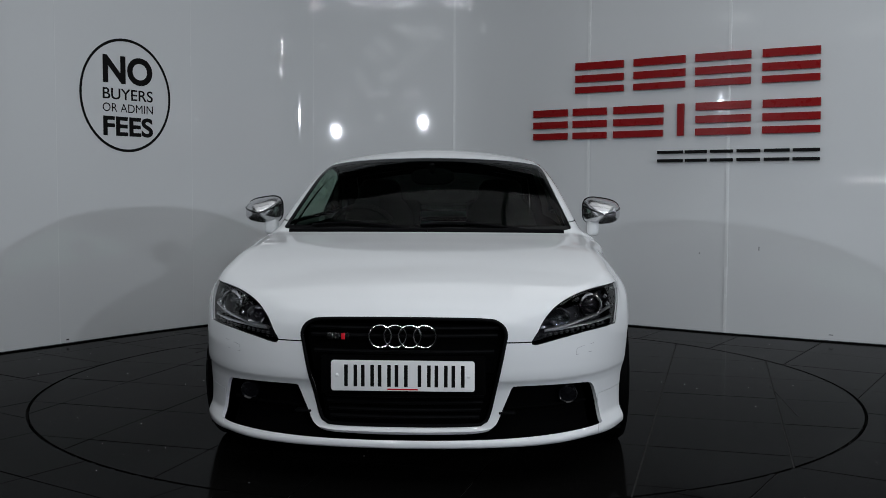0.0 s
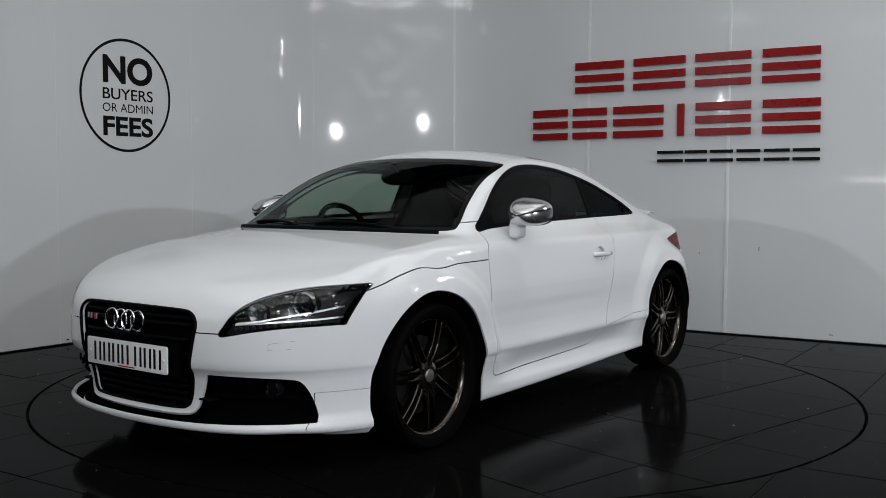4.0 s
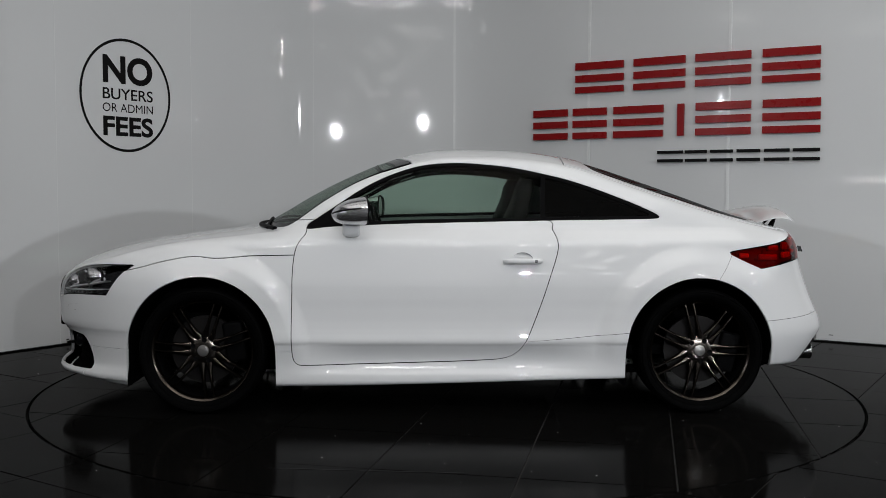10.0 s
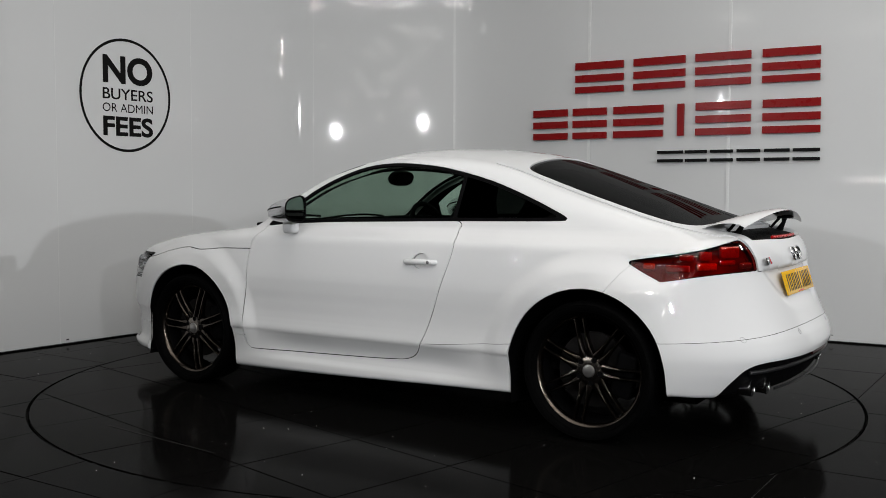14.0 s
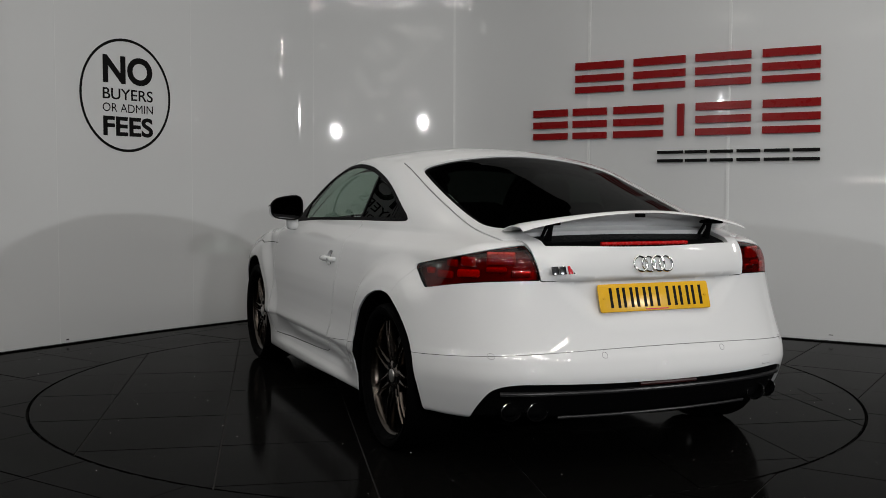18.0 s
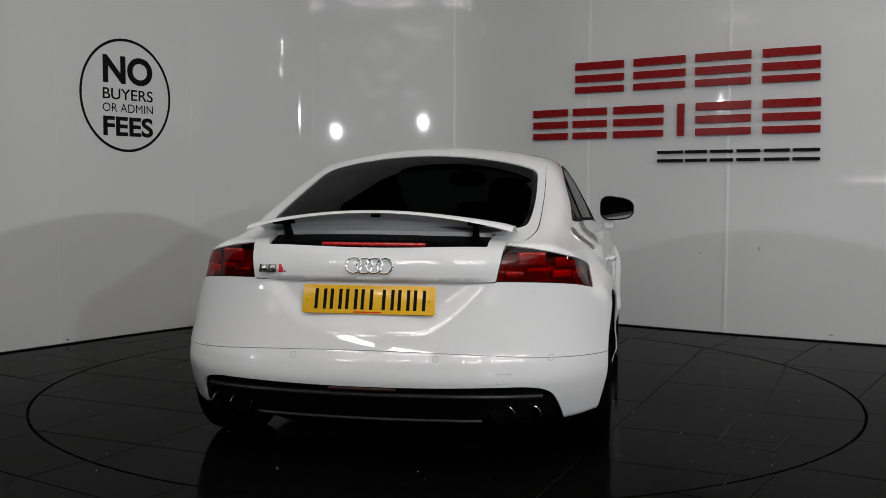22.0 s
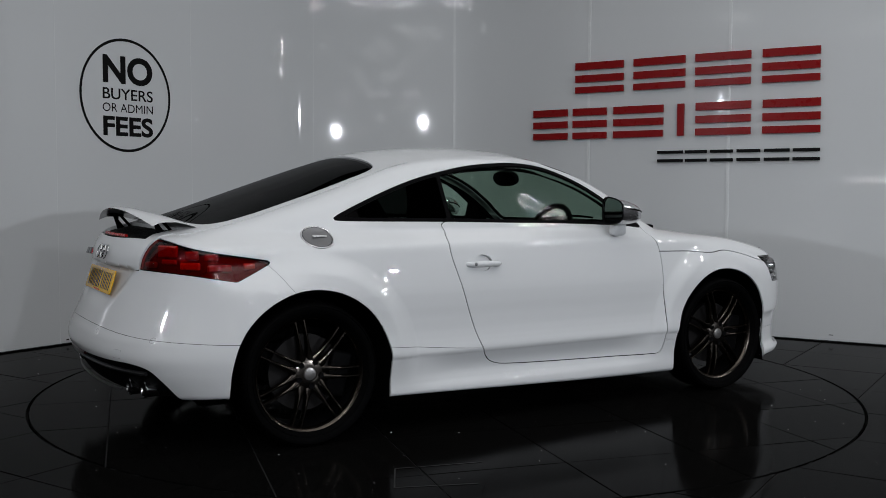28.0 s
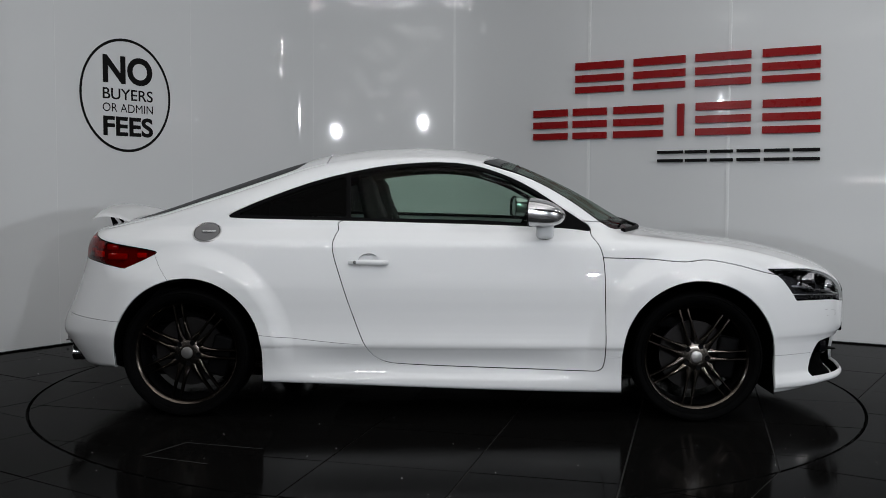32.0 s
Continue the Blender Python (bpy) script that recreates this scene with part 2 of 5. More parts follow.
def strip(s0, s1, z0, z1, off, thick, n=14):
    """A curved slab that follows the wall from s0 to s1."""
    v, f = [], []
    for i in range(n + 1):
        s = s0 + (s1 - s0) * i / n
        for o, z in ((off, z0), (off, z1), (off - thick, z1), (off - thick, z0)):
            v.append(on_wall(s, z, o)[0])
    for i in range(n):
        a, b = 4 * i, 4 * i + 4
        for k in range(4):
            f.append((a + k, b + k, b + (k + 1) % 4, a + (k + 1) % 4))
    f += [(0, 1, 2, 3), (4 * n + 3, 4 * n + 2, 4 * n + 1, 4 * n)]
    return v, f


WALLTOP = 3.9
wall_back = tagged(new("wall_back"), "curved wall of tall glossy white panels", "wall", kind="structure")
for i in range(len(_ws) - 1):
    v, f = strip(_ws[i] + 0.0012, _ws[i + 1] - 0.0012, 0.012, WALLTOP, 0.0, 0.03)
    nn = []
    for k in range(15):
        t = on_wall(_ws[i] + 0.0012 + (_ws[i + 1] - _ws[i] - 0.0024) * k / 14, 0)[1]
        nn += [(t.y, -t.x, 0)] * 2 + [(-t.y, t.x, 0)] * 2
    put("panel", mesh_of("panel", v, f, WALL, normals=nn), wall_back)
v, f = strip(_ws[0], _ws[-1], 0.0, WALLTOP, -0.035, 0.05, 90)
put("backing", mesh_of("backing", v, f, ROOMWALL), wall_back)
BATTEN = noisy(material("white_joint_strip", (0.66, 0.67, 0.67), 0.25), 5, 0.2, 0.3)
for i in (5, 6, 7, 8):
    v, f = strip(_ws[i] - 0.011, _ws[i] + 0.011, 0.012, WALLTOP, 0.006, 0.006, 2)
    put("joint_strip", mesh_of("joint_strip", v, f, BATTEN), wall_back)
for i in (1, 2, 3, 4):
    v, f = strip(_ws[i] - 0.0025, _ws[i] + 0.0025, 0.012, WALLTOP, 0.0006, 0.003, 2)
    put("joint_strip", mesh_of("joint_strip", v, f, BATTEN), wall_back)


def slab(name, x0, x1, y0, y1, z0, z1, mat, label, category):
    bm = bm_box(x1 - x0, y1 - y0, z1 - z0, 0.0, ((x0 + x1) / 2, (y0 + y1) / 2, (z0 + z1) / 2))
    return tagged(part(name, bm, mat, None), label, category, kind="structure")


CEILING = 4.8
slab("wall_left", -12.2, -12.0, -16.2, 5.2, -0.05, CEILING, ROOMWALL, "plain grey plastered showroom wall", "wall")
slab("wall_right", 12.0, 12.2, -16.2, 5.2, -0.05, CEILING, ROOMWALL, "plain grey plastered showroom wall", "wall")
slab("wall_front", -12.0, 12.0, -16.2, -16.0, -0.05, CEILING, ROOMWALL, "plain grey plastered showroom wall", "wall")
slab("wall_rear", -12.0, 12.0, 5.0, 5.2, -0.05, CEILING, ROOMWALL, "plain grey plastered showroom wall", "wall")
slab("ceiling", -12.2, 12.2, -16.2, 5.2, CEILING, CEILING + 0.2, CEIL, "plain grey painted ceiling", "ceiling")

# floor: a bed of grout, with slate tiles laid in it, and a round hole for the turntable
RT = 2.237


def ring_sheet(r0, half, z, n=96):
    v, f = [], []
    for i in range(n):
        t = 2 * math.pi * i / n
        c, s = math.cos(t), math.sin(t)
        k = half / max(abs(c), abs(s))
        v += [(r0 * c, r0 * s, z), (k * c, k * s, z)]
    for i in range(n):
        a, b = 2 * i, 2 * ((i + 1) % n)
        f.append((a, a + 1, b + 1, b))
    return v, f


v, f = ring_sheet(RT + 0.008, 17.0, -0.004)
floor = tagged(put("floor", mesh_of("floor", v, f, GROUT)), "dark slate tiled showroom floor", "floor", kind="structure")
v, f = [(17 * x, 17 * y, -0.06) for x, y in ((-1, -1), (1, -1), (1, 1), (-1, 1))], [(0, 1, 2, 3)]
tagged(put("ground", mesh_of("ground", v, f, GROUT)), "black pit below the turntable", "floor", kind="structure")


def clip(poly, keep_inside, r):
    """Cut a convex outline by the circle of radius r round the origin."""
    out = []
    n = 24
    dense = []
    for (x0, y0), (x1, y1) in zip(poly, poly[1:] + poly[:1]):
        for i in range(n):
            dense.append((x0 + (x1 - x0) * i / n, y0 + (y1 - y0) * i / n))
    d = [math.hypot(*p) - r for p in dense]
    if not keep_inside:
        d = [-q for q in d]
    if max(d) <= 0:
        return poly
    if min(d) >= 0:
        return []
    for i, p in enumerate(dense):
        q, dp, dq = dense[(i + 1) % len(dense)], d[i], d[(i + 1) % len(d)]
        if dp <= 0:
            corner = i % n == 0
            if corner:
                out.append(p)
        if (dp <= 0) != (dq <= 0):
            k = dp / (dp - dq)
            out.append((p[0] + (q[0] - p[0]) * k, p[1] + (q[1] - p[1]) * k, "cut"))
    res = []
    for i, p in enumerate(out):
        res.append(p[:2])
        q = out[(i + 1) % len(out)]
        if len(p) == 3 and len(q) == 3:
            mx, my = (p[0] + q[0]) / 2, (p[1] + q[1]) / 2
            inside_mid = (math.hypot(mx, my) < r) == keep_inside
            a0, a1 = math.atan2(p[1], p[0]), math.atan2(q[1], q[0])
            da = (a1 - a0 + math.pi) % (2 * math.pi) - math.pi
            if abs(da) > 0.02 and (keep_inside or not inside_mid):
                for k in range(1, 6):
                    res.append((r * math.cos(a0 + da * k / 6), r * math.sin(a0 + da * k / 6)))
    return res


def lay_tiles(owner, turn, pu, pv, size, r, keep_inside, reach, gap=0.0034):
    """Square tiles on a turned grid, each one a piece of its own."""
    c, s = math.cos(radians(turn)), math.sin(radians(turn))
    n = int(reach / size) + 2
    for i in range(-n, n):
        for j in range(-n, n):
            u0, v0 = pu + i * size, pv + j * size
            sq = [(u0 + gap, v0 + gap), (u0 + size - gap, v0 + gap), (u0 + size - gap, v0 + size - gap), (u0 + gap, v0 + size - gap)]
            sq = [(c * u - s * w, s * u + c * w) for u, w in sq]
            mx, my = sum(p[0] for p in sq) / 4, sum(p[1] for p in sq) / 4
            if not keep_inside and (abs(mx) > 3.9 or my > 3.5 or my < -5.6):
                continue
            sq = clip(sq, keep_inside, r)
            if len(sq) < 3:
                continue
            lift = 0.0012 * (((i * 7 + j * 13) % 5) / 5.0)
            k = len(sq)
            vv = [(x, y, lift) for x, y in sq] + [(x, y, lift - 0.008) for x, y in sq]
            ff = [tuple(range(k))] + [(a, a + k, (a + 1) % k + k, (a + 1) % k) for a in range(k)]
            put("tile", mesh_of("tile", vv, ff, TILE, smooth=False), owner)


lay_tiles(floor, -33, 0.284, -0.10, 0.60, RT + 0.008, False, 7.2)
# the tiles of the rest of the hall, joined
v, f = [], []
_c, _s = math.cos(radians(-33)), math.sin(radians(-33))
for i in range(-40, 40):
    for j in range(-40, 40):
        sq = [(0.284 + i * 0.6 + a, -0.10 + j * 0.6 + b) for a, b in ((0.0022, 0.0022), (0.5978, 0.0022), (0.5978, 0.5978), (0.0022, 0.5978))]
        sq = [(_c * p - _s * q, _s * p + _c * q) for p, q in sq]
        mx, my = sum(p[0] for p in sq) / 4, sum(p[1] for p in sq) / 4
        if abs(mx) > 12.3 or not -16.3 < my < 5.3 or not (abs(mx) > 3.9 or my > 3.5 or my < -5.6):
            continue
        n = len(v)
        v += [(x, y, z) for z in (0.0, -0.008) for x, y in sq]
        f += [(n, n + 1, n + 2, n + 3)] + [(n + a, n + 4 + a, n + 4 + (a + 1) % 4, n + (a + 1) % 4) for a in range(4)]
tagged(put("tiles", mesh_of("tiles", v, f, TILE, smooth=False), floor), kind="stuff")

turntable = tagged(new("turntable"), "round motor turntable of dark slate tiles, flush with the floor", "turntable")
bm = bm_lathe([(0.01, -0.004), (RT - 0.008, -0.004), (RT - 0.008, -0.03), (0.01, -0.03)], 96, "z")
part("plate", bm, GROUT, turntable, "black steel plate")
lay_tiles(turntable, -13, -0.06, 0.03, 0.595, RT - 0.008, True, 2.4)
bm = bm_lathe([(RT - 0.0085, -0.03), (RT - 0.0085, -0.010), (RT - 0.004, -0.009), (RT - 0.004, -0.03)], 128, "z")
part("rim", bm, DEEP, turntable, "thin black edge ring")


# ================= the car: one smooth hull, cut into its panels =================
car = tagged(new("car"), "white two-door coupe with dark bronze wheels and raised rear spoiler", "car")
WB, HUB, WHEEL_Y = 1.234, 0.312, 0.795

ROOFLINE = spline([(-2.15, 0.85), (-1.97, 0.880), (-1.86, 0.912), (-1.75, 0.938), (-1.62, 0.975), (-1.48, 1.022), (-1.32, 1.080), (-1.15, 1.140), (-0.99, 1.195),
                   (-0.83, 1.247), (-0.66, 1.293), (-0.50, 1.322), (-0.33, 1.338), (-0.12, 1.344), (0.05, 1.338), (0.19, 1.318), (0.35, 1.272),
                   (0.58, 1.178), (0.78, 1.076), (0.98, 0.958), (1.07, 0.913), (1.16, 0.900), (1.37, 0.874), (1.64, 0.838), (1.80, 0.805), (1.97, 0.752), (2.08, 0.695), (2.20, 0.60)])
BOW = spline([(-2.1, -0.22), (-1.3, -0.16), (-0.5, 0.0), (0.1, 0.03), (0.35, 0.10), (0.9, 0.36), (1.12, 0.32), (1.4, 0.20), (2.1, 0.20)])
CROWN = spline([(-2.1, 0.05), (-1.7, 0.07), (-1.3, 0.15), (-0.8, 0.22), (0.1, 0.20), (0.5, 0.10), (0.95, 0.02), (1.3, 0.025), (1.6, 0.05), (2.1, 0.12)])
FLANK = spline([(0.08, 0.845), (0.13, 0.872), (0.165, 0.883), (0.19, 0.881), (0.225, 0.858), (0.26, 0.847), (0.340, 0.880), (0.352, 0.890), (0.364, 0.8925), (0.40, 0.8868), (0.43, 0.8820), (0.47, 0.8790), (0.52, 0.8790), (0.58, 0.8820), (0.63, 0.8825), (0.66, 0.8805), (0.69, 0.8765), (0.72, 0.8720), (0.76, 0.8655),
                (0.80, 0.858), (0.838, 0.849), (0.858, 0.838), (0.885, 0.803), (0.91, 0.769), (0.925, 0.7545), (0.95, 0.743), (1.02, 0.712), (1.15, 0.655), (1.25, 0.611), (1.40, 0.545)])
NOSE = spline([(0.08, 2.02), (0.135, 2.075), (0.160, 2.105), (0.172, 2.142), (0.190, 2.146), (0.21, 2.128), (0.24, 2.100), (0.28, 2.096), (0.37, 2.108), (0.395, 2.120), (0.415, 2.135), (0.45, 2.141), (0.50, 2.142), (0.58, 2.138), (0.65, 2.121), (0.72, 2.088), (0.85, 1.99)])
TAIL = spline([(0.10, -1.86), (0.20, -1.93), (0.28, -1.985), (0.345, -2.02), (0.40, -2.035), (0.46, -2.022), (0.50, -2.002), (0.55, -1.9795), (0.62, -1.951), (0.69, -1.927), (0.755, -1.910), (0.80, -1.905), (0.90, -1.86), (1.0, -1.80)])
PINCH = spline([(-2.1, 0.085), (-1.7, 0.080), (-1.45, 0.062), (-1.2, 0.032), (-0.85, 0.0), (0.85, 0.0), (1.25, 0.042), (1.6, 0.050), (2.1, 0.050)])
RISE = spline([(0.55, 0.0), (0.66, 0.25), (0.80, 1.0), (0.95, 1.0), (1.1, 0.4), (1.4, 0.0)])
BELLY = spline([(-2.1, 0.225), (-1.7, 0.23), (-1.6, 0.235), (-1.5, 0.19), (-0.84, 0.175), (0.87, 0.135), (1.60, 0.134), (1.75, 0.144), (1.82, 0.157), (1.92, 0.166), (2.02, 0.163), (2.14, 0.157), (2.2, 0.157)])


def smax(a, b, r):
    h = np.maximum(r - np.abs(a - b), 0)
    return np.maximum(a, b) + h * h / (4 * r)


def hull(x, y, z):
    """The car's closed outer shape: below zero inside."""
    a = np.abs(y)
    a2 = a * a
    a6 = a2 * a2 * a2
    top = (z - ROOFLINE(x + BOW(x) * a2) + CROWN(x) * a2) * 0.9
    w = FLANK(z)
    low = np.clip((z - 0.14) / 0.03, 0, 1) * np.clip((0.40 - z) / 0.05, 0, 1) * np.maximum(0.887 - w, 0)
    for cx in (WB, -WB):
        n = np.clip((0.82 - np.abs(x - cx)) / 0.44, 0, 1)
        w = w + low * n * n * (3 - 2 * n)
        r = np.sqrt((x - cx) ** 2 + (z - HUB) ** 2)
        t = np.clip((0.535 - r) / 0.105, 0, 1)
        u = np.clip((z - 0.22) / 0.20, 0, 1)
        w = w + 0.035 * t * t * (3 - 2 * t) * u * u * (3 - 2 * u)
    c1, c2 = np.clip((x - 1.45) / 0.2, 0, 1), np.clip((0.34 - z) / 0.17, 0, 1)
    w = w + 0.022 * c1 * c1 * (3 - 2 * c1) * c2 * c2 - PINCH(x) * RISE(z)
    side = (a - w) * 0.97
    gf = 0.60 * a + 4.5 * a2 * a2 * a
    d = np.clip((0.42 - z) / 0.16, 0, 1)
    lift = 0.006 * np.minimum(1, a2 / 0.5625) * d * d * (3 - 2 * d)
    front = (x - NOSE(z + lift) + 0.30 * a2 + 0.75 * a6) / np.sqrt(1 + gf * gf)
    gr = 0.36 * a + 3.6 * a2 * a2 * a
    m1 = np.clip((0.475 - 1.05 * (0.76 - z) - a) / 0.11, 0, 1)
    m2 = np.clip((z - 0.56) / 0.14, 0, 1)
    dish = 0.020 * m1 * m1 * (3 - 2 * m1) * m2 * m2 * (3 - 2 * m2) * np.clip((0.768 - z) / 0.014, 0, 1)
    rear = (TAIL(z) + dish + 0.18 * a2 + 0.60 * a6 - x) / np.sqrt(1 + gr * gr)
    f = smax(top, side, 0.065)
    f = smax(f, front, 0.045)
    f = smax(f, rear, 0.04)
    return smax(f, BELLY(x) - z, 0.02)


def hull_mesh(step):
    """Surface nets over a grid, pulled onto the surface; returns points, normals, triangles."""
    xs = np.arange(-2.12, 2.22, step)
    ny = int(1.02 / step)
    ys = (np.arange(-ny, ny) + 0.5) * step
    zs = np.arange(0.06, 1.42, step)
    half = hull(xs[:, None, None], ys[None, ny:, None], zs[None, None, :])
    g = np.concatenate([half[:, ::-1], half], 1)
    neg = g < 0
    cnt = sum(neg[i:i + len(xs) - 1, j:j + len(ys) - 1, k:k + len(zs) - 1].astype(np.int8) for i in (0, 1) for j in (0, 1) for k in (0, 1))
    act = (cnt > 0) & (cnt < 8)
    ids = -np.ones(act.shape, int)
    ids[act] = np.arange(act.sum())
    ci, cj, ck = np.nonzero(act)
    p = np.stack([xs[ci] + step / 2, ys[cj] + step / 2, zs[ck] + step / 2], 1)

    def grad(q, e=0.003):
        return np.stack([hull(q[:, 0] + e, q[:, 1], q[:, 2]) - hull(q[:, 0] - e, q[:, 1], q[:, 2]),
                         hull(q[:, 0], q[:, 1] + e, q[:, 2]) - hull(q[:, 0], q[:, 1] - e, q[:, 2]),
                         hull(q[:, 0], q[:, 1], q[:, 2] + e) - hull(q[:, 0], q[:, 1], q[:, 2] - e)], 1) / (2 * e)
    for _ in range(5):
        n = grad(p)
        val = hull(p[:, 0], p[:, 1], p[:, 2])
        move = n * (val / np.maximum((n * n).sum(1), 0.05))[:, None]
        p = p - np.clip(move, -step, step)
    n = grad(p)
    n /= np.maximum(np.linalg.norm(n, axis=1, keepdims=True), 1e-9)
    quads = []
    for ax in range(3):
        a = neg[:-1] if ax == 0 else (neg[:, :-1] if ax == 1 else neg[:, :, :-1])
        b = neg[1:] if ax == 0 else (neg[:, 1:] if ax == 1 else neg[:, :, 1:])
        i, j, k = np.nonzero(a != b)
        flip = b[i, j, k]
        o1, o2 = [(0, 1, 0), (0, 0, 1)] if ax == 0 else ([(0, 0, 1), (1, 0, 0)] if ax == 1 else [(1, 0, 0), (0, 1, 0)])
        ok = (i - o1[0] - o2[0] >= 0) & (j - o1[1] - o2[1] >= 0) & (k - o1[2] - o2[2] >= 0)
        ok &= (i < act.shape[0]) & (j < act.shape[1]) & (k < act.shape[2])
        i, j, k, flip = i[ok], j[ok], k[ok], flip[ok]
        q = np.stack([ids[i - o1[0] - o2[0], j - o1[1] - o2[1], k - o1[2] - o2[2]], ids[i - o2[0], j - o2[1], k - o2[2]],
                      ids[i, j, k], ids[i - o1[0], j - o1[1], k - o1[2]]], 1)
        q[flip] = q[flip][:, ::-1]
        quads.append(q)
    q = np.concatenate(quads)
    q = q[(q >= 0).all(1)]
    tri = np.concatenate([q[:, [0, 1, 2]], q[:, [0, 2, 3]]])
    return p, n, tri


def split(P, N, T, fv):
    """Cut triangles along fv = 0; returns new points, normals, triangles and the values at the points."""
    s = fv > 0
    st = s[T]
    mixed = st.any(1) & ~st.all(1)
    keep, cut = T[~mixed], T[mixed]
    if not len(cut):
        return P, N, T, fv
    sc = s[cut]
    lone = np.where(sc.sum(1) == 1, sc.argmax(1), (~sc).argmax(1))
    r = np.arange(len(cut))
    a, b, c = cut[r, lone], cut[r, (lone + 1) % 3], cut[r, (lone + 2) % 3]

    def mid(u, w):
        lo, hi = np.minimum(u, w), np.maximum(u, w)
        t = (fv[lo] / (fv[lo] - fv[hi]))[:, None]
        nn = N[lo] * (1 - t) + N[hi] * t
        return P[lo] * (1 - t) + P[hi] * t, nn / np.maximum(np.linalg.norm(nn, axis=1, keepdims=True), 1e-9), lo * (len(P) + 1) + hi
    pb, nb, kb = mid(a, b)
    pc, nc, kc = mid(a, c)
    key, first, inv = np.unique(np.concatenate([kb, kc]), return_index=True, return_inverse=True)
    allp, alln = np.concatenate([pb, pc])[first], np.concatenate([nb, nc])[first]
    ib, ic = inv[:len(cut)] + len(P), inv[len(cut):] + len(P)
    tri = np.concatenate([keep, np.stack([a, ib, ic], 1), np.stack([ib, b, c], 1), np.stack([ib, c, ic], 1)])
    return np.concatenate([P, allp]), np.concatenate([N, alln]), tri, np.concatenate([fv, np.zeros(len(key))])


HP, HN, HT = hull_mesh(0.0125)
rest = [HP, HN, HT]
pieces = {}
gaps = []


def clean(P, N, T):
    used, inv = np.unique(T, return_inverse=True)
    P, N, T = P[used], N[used], inv.reshape(T.shape)
    e = P[T]
    area = np.linalg.norm(np.cross(e[:, 1] - e[:, 0], e[:, 2] - e[:, 0]), axis=1)
    return P, N, T[area > 1e-9]


def take(name, field, gap=0.0018):
    """Cut the region where field(points) < 0 out of what is left of the hull, with a fine gap round it."""
    P, N, T = rest
    fv = field(P)
    near = (np.abs(fv[T]).min(1) < 0.05) | (fv[T].min(1) < 0)
    far, T = T[~near], T[near]
    P, N, T, fv = split(P, N, T, fv + gap)
    fv = fv - gap
    P, N, T, fv = split(P, N, T, fv - gap) if gap else (P, N, T, fv)
    fv = fv + gap
    mid = fv[T].mean(1)
    if gap > 0.0009:
        P2, N2, T2 = clean(P, N, T[np.abs(mid) <= gap])
        if len(T2):
            gaps.append((P2, N2, T2))
    pieces[name] = (P, N, T[mid < -gap])
    rest[0], rest[1], rest[2] = P, N, np.concatenate([far, T[mid > gap]])


def half_of(piece, sign):
    P, N, T = piece
    return P, N, T[(P[T][:, :, 1].mean(1) * sign) > 0]


def skin(name, piece, mat, parent=car, label="", depth=0.012, push=0.0):
    """A panel: its outer skin, and an edge folded inwards all round."""
    P, N, T = clean(*piece)
    if not len(T):
        return None
    P = P - N * push
    E = np.concatenate([T[:, [0, 1]], T[:, [1, 2]], T[:, [2, 0]]])
    key = np.sort(E, 1)
    _, inv, cnt = np.unique(key[:, 0] * (len(P) + 1) + key[:, 1], return_inverse=True, return_counts=True)
    B = E[cnt[inv] == 1]
    verts, norms, faces = [P], [N], T.tolist()
    if depth and len(B):
        n0 = len(P)
        k = len(B)
        pa, pb = P[B[:, 0]], P[B[:, 1]]
        qa, qb = pa - N[B[:, 0]] * depth, pb - N[B[:, 1]] * depth
        fn = np.cross(pb - pa, N[B[:, 0]])
        fn /= np.maximum(np.linalg.norm(fn, axis=1, keepdims=True), 1e-9)
        verts += [pa, pb, qb, qa]
        norms += [fn] * 4
        idx = np.arange(k)
        faces += np.stack([n0 + k + idx, n0 + idx, n0 + 3 * k + idx, n0 + 2 * k + idx], 1).tolist()
    V, NN = np.concatenate(verts), np.concatenate(norms)
    return put(name, mesh_of(name, V, faces, mat, normals=NN), parent, None, label)


def sided(f):
    return lambda p: f(p[:, 0], np.abs(p[:, 1]), p[:, 2])


# wheel openings
def arch(cx, r):
    def f(x, a, z):
        d = np.where(z > HUB, np.sqrt((x - cx) ** 2 + (z - HUB) ** 2) - r, np.abs(x - cx) - r)
        return np.maximum(d, 0.45 - a)
    return sided(f)


take("arch_front", arch(1.242, 0.370), 0.0)
take("arch_rear", arch(-1.224, 0.368), 0.0)

# side glass
DLO = rounded([(0.735, 0.920), (0.58, 1.035), (0.43, 1.132), (0.28, 1.200), (0.14, 1.238), (-0.01, 1.250), (-0.15, 1.244), (-0.30, 1.228), (-0.44, 1.201), (-0.59, 1.165),
               (-0.73, 1.120), (-0.88, 1.063), (-0.99, 1.016), (-1.050, 0.985), (-1.035, 0.969), (-0.80, 0.963), (-0.50, 0.958), (-0.15, 0.950), (0.28, 0.939), (0.60, 0.925)])
dlo = sided(lambda x, a, z: np.maximum(inside(x, z, DLO), 0.4 - a))
take("quarter_window", lambda p: np.maximum(np.maximum(dlo(p) + 0.017, p[:, 0] + 0.470 + 0.05 * (p[:, 2] - 1)), -1.02 - p[:, 0]), 0.001)
take("door_window", lambda p: np.maximum(np.maximum(dlo(p) + 0.017, -0.448 - p[:, 0] - 0.05 * (p[:, 2] - 1)), p[:, 0] - 0.56), 0.001)
take("window_frame", dlo, 0.001)
